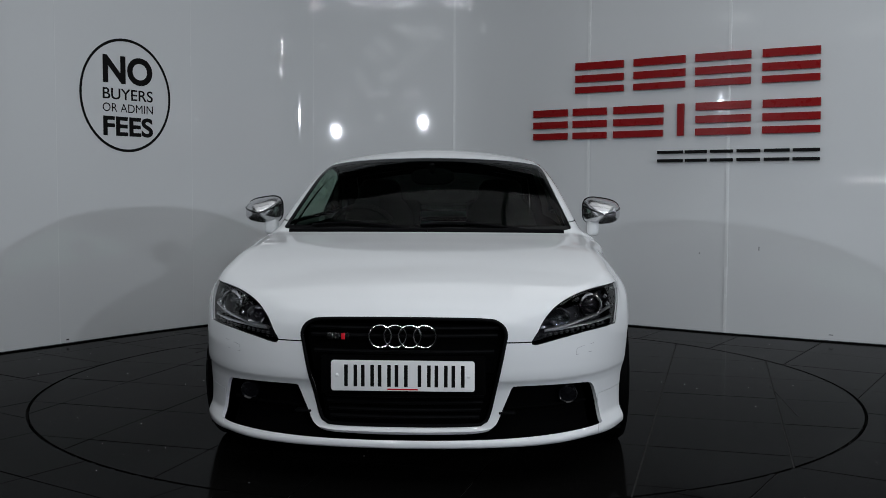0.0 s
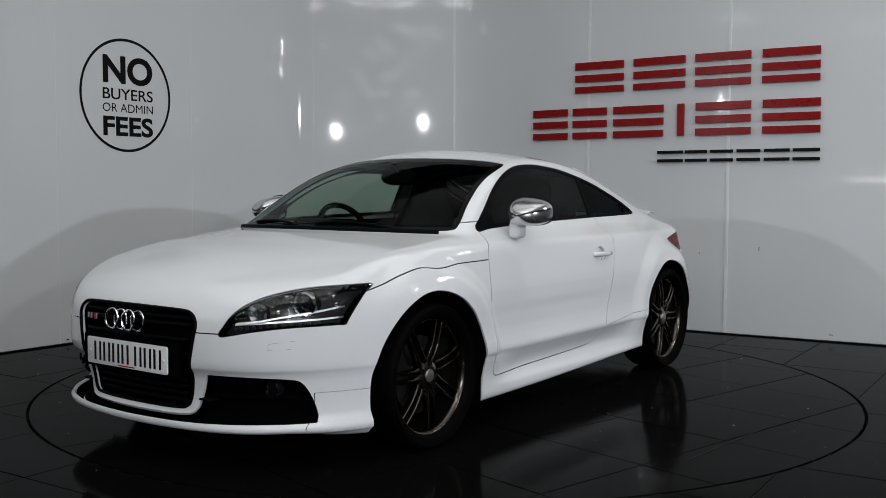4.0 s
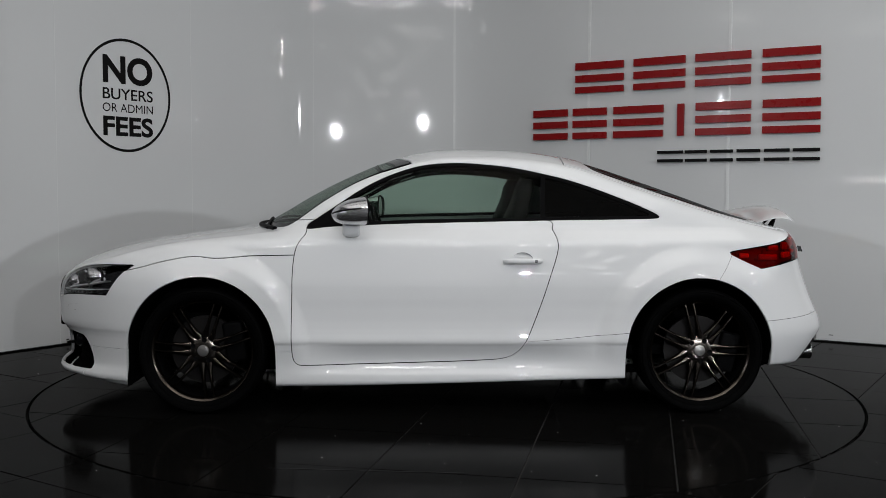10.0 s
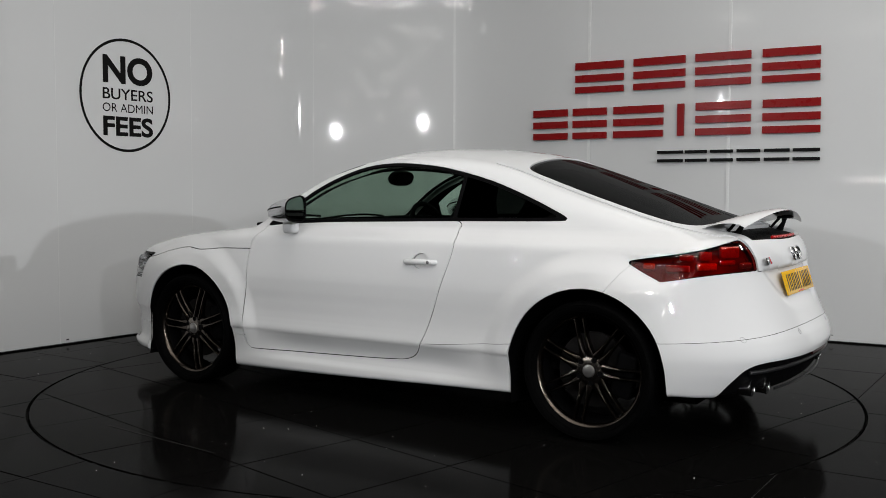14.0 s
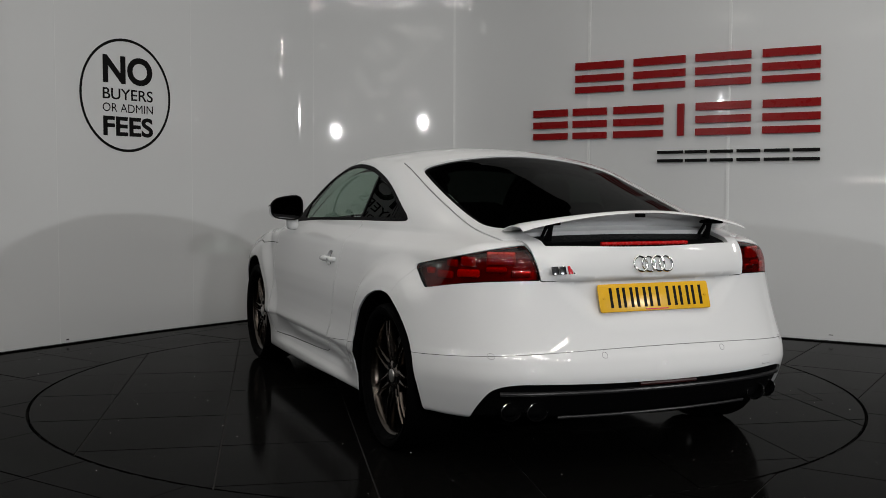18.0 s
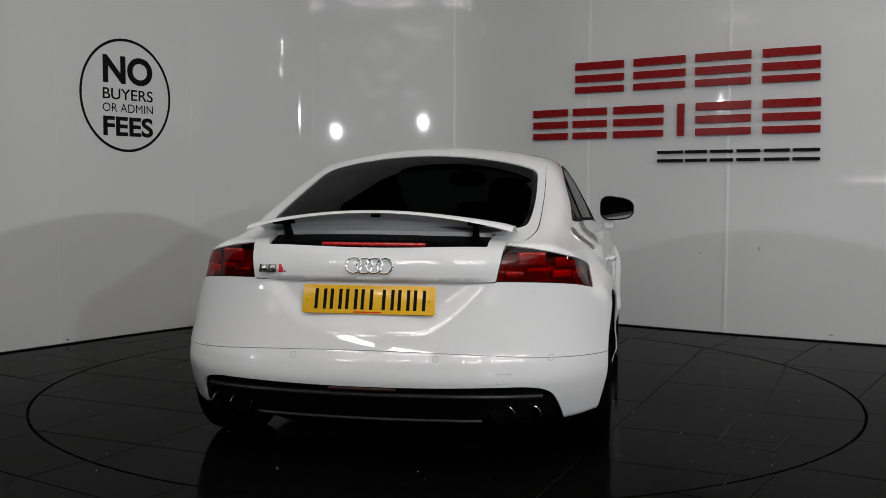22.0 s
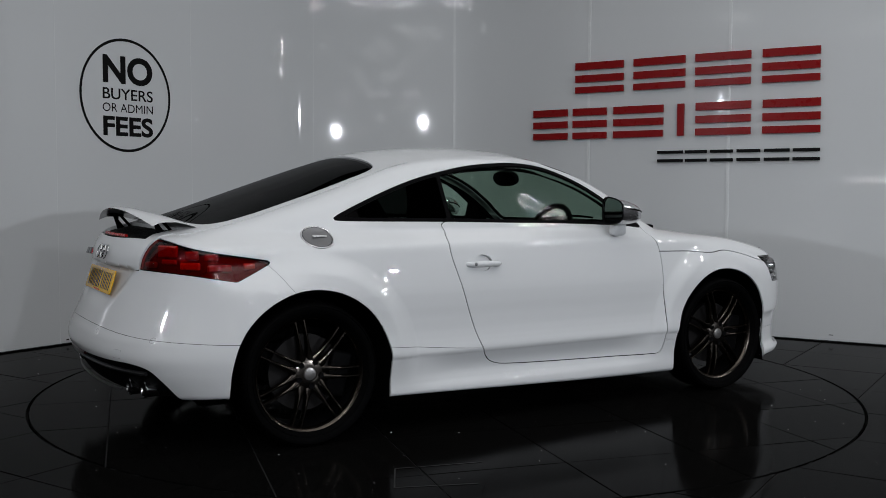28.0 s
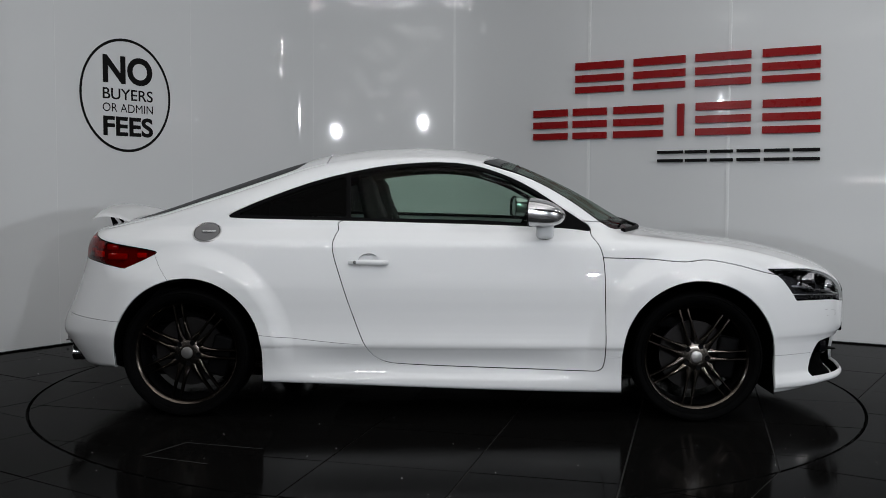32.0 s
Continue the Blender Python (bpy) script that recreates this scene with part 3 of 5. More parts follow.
# windscreen and rear glass
SCREEN = rounded([(0, 1.285), (0.20, 1.282), (0.40, 1.272), (0.535, 1.256), (0.585, 1.232), (0.625, 1.13), (0.665, 1.03), (0.700, 0.945), (0.695, 0.922), (0.60, 0.918), (0.30, 0.918), (0, 0.918),
                  (-0.30, 0.918), (-0.60, 0.918), (-0.695, 0.922), (-0.700, 0.945), (-0.665, 1.03), (-0.625, 1.13), (-0.585, 1.232), (-0.535, 1.256), (-0.40, 1.272), (-0.20, 1.282)], 3)
scr = lambda p: np.maximum(inside(p[:, 1], p[:, 2], SCREEN), np.maximum(0.15 - p[:, 0], p[:, 0] - 1.12))
take("windscreen", lambda p: scr(p) + 0.02, 0.0006)
take("windscreen_border", scr, 0.001)
_half = [(-0.715, 0.0), (-0.718, 0.25), (-0.728, 0.43), (-0.775, 0.520), (-0.95, 0.545), (-1.20, 0.560), (-1.40, 0.562), (-1.53, 0.548), (-1.605, 0.470), (-1.640, 0.25), (-1.65, 0.0)]
BACKLIGHT = rounded(_half + [(x, -y) for x, y in _half[-2:0:-1]], 4)
back = lambda p: np.maximum(inside(p[:, 0], p[:, 1], BACKLIGHT), 0.85 - p[:, 2])
take("rear_window", lambda p: back(p) + 0.02, 0.0006)
take("rear_window_border", back, 0.001)
# grille and intakes
GRILLE = rounded([(-0.2, 0.642), (-0.1, 0.642), (0.05, 0.642), (0.28, 0.637), (0.345, 0.625), (0.372, 0.590), (0.366, 0.54), (0.342, 0.42), (0.312, 0.285), (0.290, 0.255), (0.25, 0.247), (0.05, 0.246), (-0.1, 0.246), (-0.2, 0.246)], 5)
take("grille", sided(lambda x, a, z: np.maximum(inside(a, z, GRILLE), 1.7 - x)), 0.0)
INTAKE = rounded([(0.395, 0.386), (0.405, 0.388), (0.50, 0.387), (0.60, 0.383), (0.685, 0.375), (0.710, 0.360), (0.728, 0.31), (0.748, 0.222), (0.752, 0.209), (0.745, 0.204), (0.62, 0.204), (0.48, 0.202), (0.33, 0.200), (0.15, 0.2), (-0.1, 0.2), (-0.3, 0.2),
                  (-0.3, 0.224), (-0.1, 0.224), (0.15, 0.224), (0.29, 0.227), (0.335, 0.243), (0.358, 0.29), (0.392, 0.375)], 4)
take("intake", sided(lambda x, a, z: np.maximum(inside(a, z, INTAKE), 1.45 - x)), 0.0)
DIFFUSER = rounded([(-0.3, 0.375), (-0.1, 0.375), (0.2, 0.376), (0.50, 0.381), (0.62, 0.378), (0.685, 0.357), (0.715, 0.31), (0.735, 0.22), (0.74, 0.05), (0.2, 0.05), (-0.1, 0.05), (-0.3, 0.05)], 5)
take("diffuser", sided(lambda x, a, z: np.maximum(inside(a, z, DIFFUSER), x + 1.62)), 0.0)
# lamps
HEAD = rounded([(0.470, 0.543), (0.490, 0.588), (0.517, 0.635), (0.567, 0.680), (0.637, 0.711), (0.72, 0.729), (0.82, 0.735), (0.93, 0.735), (0.93, 0.588), (0.80, 0.583), (0.68, 0.577), (0.58, 0.562)], 4)
HEADBACK = spline([(0.50, 1.77), (0.555, 1.735), (0.60, 1.710), (0.66, 1.667), (0.70, 1.628), (0.725, 1.587), (0.78, 1.51)])
take("headlamp", sided(lambda x, a, z: np.maximum(inside(a, z, HEAD), (HEADBACK(z) - x) * 0.75)), 0.002)
REARLAMP = rounded([(-1.393, 0.797), (-1.402, 0.804), (-1.50, 0.862), (-1.62, 0.92), (-1.74, 0.94), (-1.88, 0.94), (-2.05, 0.92), (-2.10, 0.85), (-2.05, 0.764), (-1.88, 0.763), (-1.74, 0.752), (-1.62, 0.733), (-1.550, 0.722), (-1.535, 0.727), (-1.47, 0.756), (-1.402, 0.790)], 4)
LAMPTOP = spline([(-1.6, 0.910), (-1.39, 0.905), (-1.18, 0.886), (-0.97, 0.857), (-0.75, 0.826), (-0.55, 0.797), (-0.3, 0.76)])
TAILEDGE = spline([(0.74, 0.478), (0.83, 0.494), (0.92, 0.52)])
take("rear_lamp", sided(lambda x, a, z: np.maximum(np.maximum(inside(x, z, REARLAMP), TAILEDGE(z) - a), z - LAMPTOP(x + a))), 0.002)
# panels
take("handle_cup", sided(lambda x, a, z: np.maximum(np.hypot((x + 0.345) / 1.0, (z - 0.764) * 1.35) - 0.052, 0.5 - a)), 0.0)
WELL = [(-1.868, -0.44), (-1.868, 0.44), (-1.73, 0.455), (-1.735, 0.2), (-1.74, -0.2), (-1.73, -0.455)]
take("spoiler_well", lambda p: np.maximum(inside(p[:, 0] - 0.25 * p[:, 1] ** 2, p[:, 1], WELL), 0.8 - p[:, 2]), 0.0)
HATCHY = spline([(-2.1, 0.485), (-1.9, 0.505), (-1.75, 0.565), (-1.5, 0.604), (-1.2, 0.596), (-0.9, 0.580), (-0.6, 0.555)])
TAILSIDE = spline([(0.70, 0.468), (0.76, 0.480), (0.83, 0.494), (0.90, 0.510), (0.95, 0.60)])
take("hatch", sided(lambda x, a, z: np.maximum(np.maximum(a - np.where(x < -1.72, np.minimum(TAILSIDE(z), HATCHY(x)), HATCHY(x)), x + 0.62 - 0.06 * a), np.where(x < -1.55, 0.757 - z, -1.0))))
DOOR = rounded([(0.66, 0.965), (0.735, 0.885), (0.775, 0.82), (0.790, 0.71), (0.792, 0.55), (0.792, 0.38), (0.788, 0.285), (0.765, 0.248), (0.70, 0.243), (0.45, 0.246), (0.10, 0.255), (-0.15, 0.264), (-0.26, 0.275), (-0.325, 0.310),
                (-0.375, 0.39), (-0.43, 0.53), (-0.48, 0.68), (-0.515, 0.79), (-0.522, 0.85), (-0.503, 0.91), (-0.45, 0.965), (0.1, 1.0)], 5)
take("door", sided(lambda x, a, z: np.maximum(inside(x, z, DOOR), 0.4 - a)), 0.0022)
take("fuel_flap", lambda p: np.maximum(np.hypot((p[:, 0] + 1.155), (p[:, 2] - 0.898) * 1.55) - 0.065, p[:, 1]), 0.002)
BONNET = spline([(0.76, 0.788), (1.0, 0.782), (1.17, 0.770), (1.27, 0.779), (1.41, 0.758), (1.55, 0.722), (1.70, 0.69), (1.80, 0.66), (1.95, 0.61), (2.03, 0.568), (2.07, 0.553), (2.20, 0.562)])
take("bonnet", lambda p: np.maximum(BONNET(p[:, 0]) - p[:, 2], np.maximum(p[:, 2] - 0.962 + 0.05 * (p[:, 0] - 0.66), 0.60 - p[:, 0])), 0.0024)
take("bumper_corner", sided(lambda x, a, z: np.maximum(np.maximum(z - 0.318, 1.4 - x), 0.735 - a)), 0.001)
take("front_bumper", sided(lambda x, a, z: np.minimum(1.788 - x, np.maximum(z - 0.575, 1.4 - x))), 0.0)
SILL = spline([(-0.9, 0.412), (-0.37, 0.362), (0.9, 0.312)])
take("side_skirt", sided(lambda x, a, z: np.maximum(np.maximum(z - SILL(x), np.abs(x) - 1.0), 0.30 - a)), 0.001)
take("rear_bumper_lower", sided(lambda x, a, z: np.maximum(z - 0.506 + 0.050 * a * a, x + 1.3)), 0.001)
take("rear_bumper", sided(lambda x, a, z: np.maximum(np.maximum(z - 0.80, x + 1.33 + 0.75 * (z - 0.69)), -3 - x)), 0.001)
take("floor_pan", lambda p: np.maximum(np.maximum(p[:, 2] - BELLY(p[:, 0]) - 0.003, np.abs(p[:, 1]) - 0.84), p[:, 0] + 0.30 * p[:, 1] ** 2 + 0.75 * p[:, 1] ** 6 - 1.95), 0.0)
pieces["body"] = tuple(rest)


def both(name, mat, label="", depth=0.012, push=0.0):
    return [skin(name, half_of(pieces[name], s), mat, car, label, depth, push) for s in (1, -1)]


skin("body_shell", pieces["body"], PAINT)
# all gap faces as one black strip, put in for the joints' deep shade
n0, GP, GN, GT = 0, [], [], []
for P, N, T in gaps:
    GP.append(P)
    GN.append(N)
    GT.append(T + n0)
    n0 += len(P)
skin("gap_shade", (np.concatenate(GP), np.concatenate(GN), np.concatenate(GT)), BLACK, label="black strip standing in for the shade in the panel gaps", depth=0.0, push=0.005)
for nm in ("bonnet", "front_bumper", "rear_bumper", "rear_bumper_lower"):
    skin(nm, pieces[nm], PAINT, depth=0.014)
skin("hatch", pieces["hatch"], PAINT, depth=0.030, push=-0.005)
skin("spoiler_well", pieces["spoiler_well"], BLACK, label="black recess under the spoiler", depth=0.0, push=0.012)
both("bumper_corner", PAINT, depth=0.014)
doors = both("door", PAINT, depth=0.016)
both("side_skirt", PAINT)
both("handle_cup", PAINT, "recessed handle cup", -0.002, 0.019)
skin("fuel_flap", pieces["fuel_flap"], DULLALU, label="round brushed aluminium fuel flap", push=-0.003)
skin("floor_pan", pieces["floor_pan"], BLACK, label="black underbody")
both("window_frame", BLACK, "black window surround")
both("door_window", PANE, "green-tinted side glass", 0.0, 0.004)
both("quarter_window", DARKPANE, "dark rear side glass", 0.0, 0.004)
skin("windscreen", pieces["windscreen"], SCREENPANE, label="green-tinted windscreen", depth=0, push=0.002)
skin("windscreen_border", pieces["windscreen_border"], FRIT, depth=0.004, push=0.002, label="black glass border")
skin("rear_window", pieces["rear_window"], DARKPANE, label="dark heated rear window", depth=0, push=0.002)
skin("rear_window_border", pieces["rear_window_border"], FRIT, depth=0.004, push=0.002, label="black glass border")
skin("grille", pieces["grille"], DEEP, label="black grille mesh", depth=-0.034, push=0.05)
skin("air_intake", pieces["intake"], DEEP, label="black air intake", depth=-0.044, push=0.06)
skin("diffuser", pieces["diffuser"], BLACK, label="black rear diffuser", depth=0.01, push=0.012)
headlamps, rear_lamps = {}, {}
for s in (1, -1):
    headlamps[s] = skin("headlamp", half_of(pieces["headlamp"], s), LAMPDARK, label="smoked black headlamp behind a clear lens", depth=-0.056, push=0.07)
    skin("lens", half_of(pieces["headlamp"], s), CLEAR, headlamps[s], "clear headlamp lens", 0.0, 0.001)
    rear_lamps[s] = skin("rear_lamp", half_of(pieces["rear_lamp"], s), LAMPRED, label="dark red rear lamp", depth=-0.016, push=0.030)
    skin("lens", half_of(pieces["rear_lamp"], s), REDLENS, rear_lamps[s], "dark red lamp lens", 0.0, 0.001)


# ---------------- surface finders on the hull ----------------
def find(fn, inside_at, outside_at):
    a, b = inside_at, outside_at
    for _ in range(40):
        m = (a + b) / 2
        if float(fn(m)) < 0:
            a = m
        else:
            b = m
    return (a + b) / 2


def nose_x(y, z):
    return find(lambda x: hull(np.array(x), np.array(y), np.array(z)), 1.0, 2.4)


def tail_x(y, z):
    return find(lambda x: hull(np.array(x), np.array(y), np.array(z)), -1.3, -2.4)


def flank_y(x, z):
    return find(lambda y: hull(np.array(x), np.array(y), np.array(z)), 0.2, 1.3)


def top_z(x, y):
    return find(lambda z: hull(np.array(x), np.array(y), np.array(z)), 0.5, 1.6)


# ---------------- cabin ----------------
def lining(name, piece, low, parent=car):
    P, N, T = piece
    keep = (P[T][:, :, 2].min(1) > low) & (P[T][:, :, 0].mean(1) < 1.0)
    return skin(name, (P, N, T[keep]), CABIN, parent, "black cabin lining", 0.0, 0.055)


lining("headlining", pieces["body"], 0.5)
for i, s in enumerate((1, -1)):
    lining("door_card", half_of(pieces["door"], s), 0.30, doors[i])
lining("tailgate_lining", pieces["hatch"], 0.78)
part("cabin_floor", bm_box(2.3, 1.5, 0.05, 0.01, (-0.25, 0, 0.30)), CABIN, car)
bm = bm_box(0.42, 1.40, 0.30, 0.07, (0.70, 0, 0.74), 4)
part("dashboard", bm, CABIN, car, "black dashboard")
part("instrument_hood", bm_box(0.20, 0.36, 0.10, 0.04, (0.56, -0.37, 0.90), 4), CABIN, car)
part("boot_floor", bm_box(0.85, 1.20, 0.40, 0.05, (-1.35, 0, 0.62), 3), CABIN, car, "black boot cover")
part("bulkhead", bm_box(0.04, 1.45, 0.5, 0.01, (0.98, 0, 0.62)), CABIN, car)
part("centre_console", bm_box(0.95, 0.22, 0.26, 0.05, (0.15, 0, 0.45), 3), CABIN, car)


def front_seat(y):
    bm = bm_box(0.50, 0.48, 0.16, 0.05, (0.05, y, 0.44), 4)
    seat = part("seat", bm, LEATHER, car, "black leather bucket seat")
    path = [(-0.16, 0.42), (-0.24, 0.62), (-0.31, 0.82), (-0.36, 0.98), (-0.385, 1.06), (-0.40, 1.13), (-0.41, 1.17)]
    wide = [0.23, 0.24, 0.24, 0.20, 0.14, 0.13, 0.10]
    thick = [0.07, 0.065, 0.06, 0.05, 0.045, 0.045, 0.03]
    v, f = [], []
    n = 16
    for (x, z), w, th in zip(path, wide, thick):
        for k in range(n):
            t = 2 * math.pi * k / n
            c, s = math.cos(t), math.sin(t)
            v.append((x + th * math.copysign(abs(c) ** 0.6, c), y + w * math.copysign(abs(s) ** 0.5, s), z + 0.2 * th * c))
    for i in range(len(path) - 1):
        for k in range(n):
            f.append((i * n + k, i * n + (k + 1) % n, (i + 1) * n + (k + 1) % n, (i + 1) * n + k))
    f += [tuple(range(n))[::-1], tuple(range((len(path) - 1) * n, len(path) * n))]
    put("backrest", mesh_of("backrest", v, f, LEATHER, sharp=60), seat)


front_seat(0.37)
front_seat(-0.37)
for y in (0.28, -0.28):
    part("rear_headrest", bm_box(0.10, 0.26, 0.30, 0.045, (-0.88, y, 0.90), 4), LEATHER, car)
ring = [(0.0, 0.185 * math.cos(t), 0.185 * math.sin(t)) for t in np.linspace(0, 2 * math.pi, 40, endpoint=False)]
wheel_m = pose(0.40, -0.37, 0.855, 0, 24, 0)
sw = part("steering_wheel", bm_tube(ring, 0.016, 10, True), LEATHER, car, "black leather steering wheel", wheel_m)
part("boss", bm_box(0.05, 0.16, 0.12, 0.02, (0.02, 0, 0)), CABIN, sw)
for a in (0, 180, 270):
    part("spoke", bm_box(0.015, 0.12, 0.03, 0.004, (0.01, 0.12, 0)), SATIN, sw, m=pose(0, 0, 0, a, 0, 0))
v = [(0.045 * math.cos(t), 0.115 * math.copysign(abs(math.sin(t)) ** 0.6, math.sin(t))) for t in np.linspace(0, 2 * math.pi, 28, endpoint=False)]
part("rear_view_mirror", bm_prism(v, 0.03, 0.006), CABIN, car, "black interior mirror", pose(0.36, 0, 1.175, 0, 70, 0))
part("mirror_foot", bm_tube([(0.36, 0, 1.19), (0.42, 0, 1.245)], 0.014), CABIN, car)

# ---------------- wheel wells and wheels ----------------
for cx, r in ((1.242, 0.366), (-1.224, 0.364)):
    for s in (1, -1):
        line = [(cx + r, 0.13), (cx + r, 0.25)] + [(cx + r * math.cos(t), HUB + r * math.sin(t)) for t in np.linspace(0, math.pi, 24)] + [(cx - r, 0.25), (cx - r, 0.13)]
        n = len(line)
        outs = []
        for x, z in line:
            outs.append(min(flank_y(x, max(z, 0.2)) - 0.006, 0.93))
        v = [(x, s * 0.45, z) for x, z in line] + [(x, s * o, z) for (x, z), o in zip(line, outs)]
        f = [(i, i + 1, n + i + 1, n + i) for i in range(n - 1)] + [tuple(range(n))]
        put("wheel_arch_liner", mesh_of("wheel_arch_liner", v, f, BLACK), car, None, "black plastic arch liner")


def wheel():
    """One wheel round its own axle, outer face towards +y."""
    bm = bm_lathe([(0.250, 0.072), (0.2535, 0.066), (0.250, 0.056), (0.243, 0.050), (0.240, 0.038), (0.234, 0.040), (0.236, 0.056), (0.243, 0.068), (0.250, 0.072)], 72)
    w = part("wheel", bm, RIM, car, "dark bronze seven twin-spoke alloy wheel", sharp=50)
    part("barrel", bm_lathe([(0.241, 0.040), (0.232, 0.02), (0.230, -0.10), (0.258, -0.115)], 64), BLACK, w, "black rim barrel")
    prof = [(0.247, 0.062), (0.262, 0.088), (0.290, 0.101), (0.300, 0.098), (0.308, 0.088), (0.312, 0.070), (0.3125, 0.0), (0.312, -0.085), (0.300, -0.110), (0.280, -0.110), (0.258, -0.10)]
    bm = bm_lathe(prof, 72)
    part("tyre", bm, RUBBER, w, "low-profile black tyre", sharp=60)
    for r0 in (0.268, 0.296):
        bm = bm_lathe([(r0 - 0.002, 0.090 + (0.01 if r0 > 0.28 else 0.0)), (r0, 0.0935 + (0.01 if r0 > 0.28 else 0.0)), (r0 + 0.002, 0.090 + (0.01 if r0 > 0.28 else 0.0))], 72)
        part("tyre_bead", bm, RUBBER, w)
    bm = bm_lathe([(0.012, 0.060), (0.034, 0.061), (0.056, 0.058), (0.070, 0.052), (0.076, 0.042), (0.076, 0.0), (0.012, 0.0)], 48)
    part("hub", bm, HUBMETAL, w, "bright bronze hub face")
    part("centre_cap", bm_lathe([(0.0005, 0.0685), (0.016, 0.068), (0.026, 0.066), (0.0285, 0.063), (0.0295, 0.056)], 32), CAPALU, w, "silver centre cap")
    bolt = bm_lathe([(0.0005, -0.0005), (0.0105, -0.0005), (0.0115, 0.0), (0.0128, -0.002), (0.0128, -0.01)], 20)
    me = None
    for k in range(5):
        a = 2 * math.pi * k / 5 + 0.55
        m = pose(0.054 * math.cos(a), 0.0625, 0.054 * math.sin(a))
        if me is None:
            b = part("bolt_hole", bolt, BLACK, w, "dark wheel bolt", m)
            me = b.data
        else:
            put("bolt_hole", me, w, m)
    arm = None
    for k in range(7):
        a = 360 * k / 7 + 90
        for s in (1, -1):
            if arm is None:
                # a slender arm, wide at the hub, slightly bent
                v, f = [], []
                n = 13
                wide = spline([(0.0, 0.0185), (0.10, 0.0145), (0.22, 0.0098), (0.40, 0.0068), (0.75, 0.0054), (0.93, 0.0054), (1.0, 0.0080)])
                for i in range(n):
                    q = i / (n - 1)
                    r = 0.056 + 0.188 * q
                    off = 0.0178 + 0.0022 * q
                    w0 = float(wide(q))
                    y1 = 0.056 + 0.006 * math.sin(q * math.pi) + 0.003 * q
                    y0 = y1 - 0.036 + 0.010 * q
                    v += [(r, y0, off - w0), (r, y1 - 0.004, off - w0), (r, y1, off - w0 * 0.5), (r, y1, off + w0 * 0.5), (r, y1 - 0.004, off + w0), (r, y0, off + w0)]
                for i in range(n - 1):
                    for j in range(6):
                        f.append((6 * i + j, 6 * i + (j + 1) % 6, 6 * i + 6 + (j + 1) % 6, 6 * i + 6 + j))
                f += [tuple(range(6))[::-1], tuple(range(6 * n - 6, 6 * n))]
                arm = [mesh_of("spoke", v, f, RIM, sharp=50), mesh_of("spoke", [(x, y, -z) for x, y, z in v], [q[::-1] for q in f], RIM, sharp=50)]
            put("spoke", arm[0 if s > 0 else 1], w, pose(0, 0, 0, 0, a, 0))
    part("brake_disc", bm_lathe([(0.06, 0.005), (0.168, 0.005), (0.168, -0.02), (0.06, -0.02)], 48), STEEL, w, "dark steel brake disc")
    part("brake_caliper", bm_box(0.10, 0.06, 0.20, 0.015, (-0.15, 0.0, 0.02), 3), BLACK, w)
    return w


first = wheel()
first.matrix_basis = pose(WB, WHEEL_Y, HUB, 0, 7.4, 0)
for x, s, a in ((-WB, 1, -12.9), (WB, -1, -10.3), (-WB, -1, -14.8)):
    copy_thing(first, pose(x, s * WHEEL_Y, HUB) @ pose(0, 0, 0, 0, 0, 0 if s > 0 else 180) @ pose(0, 0, 0, 0, a, 0))

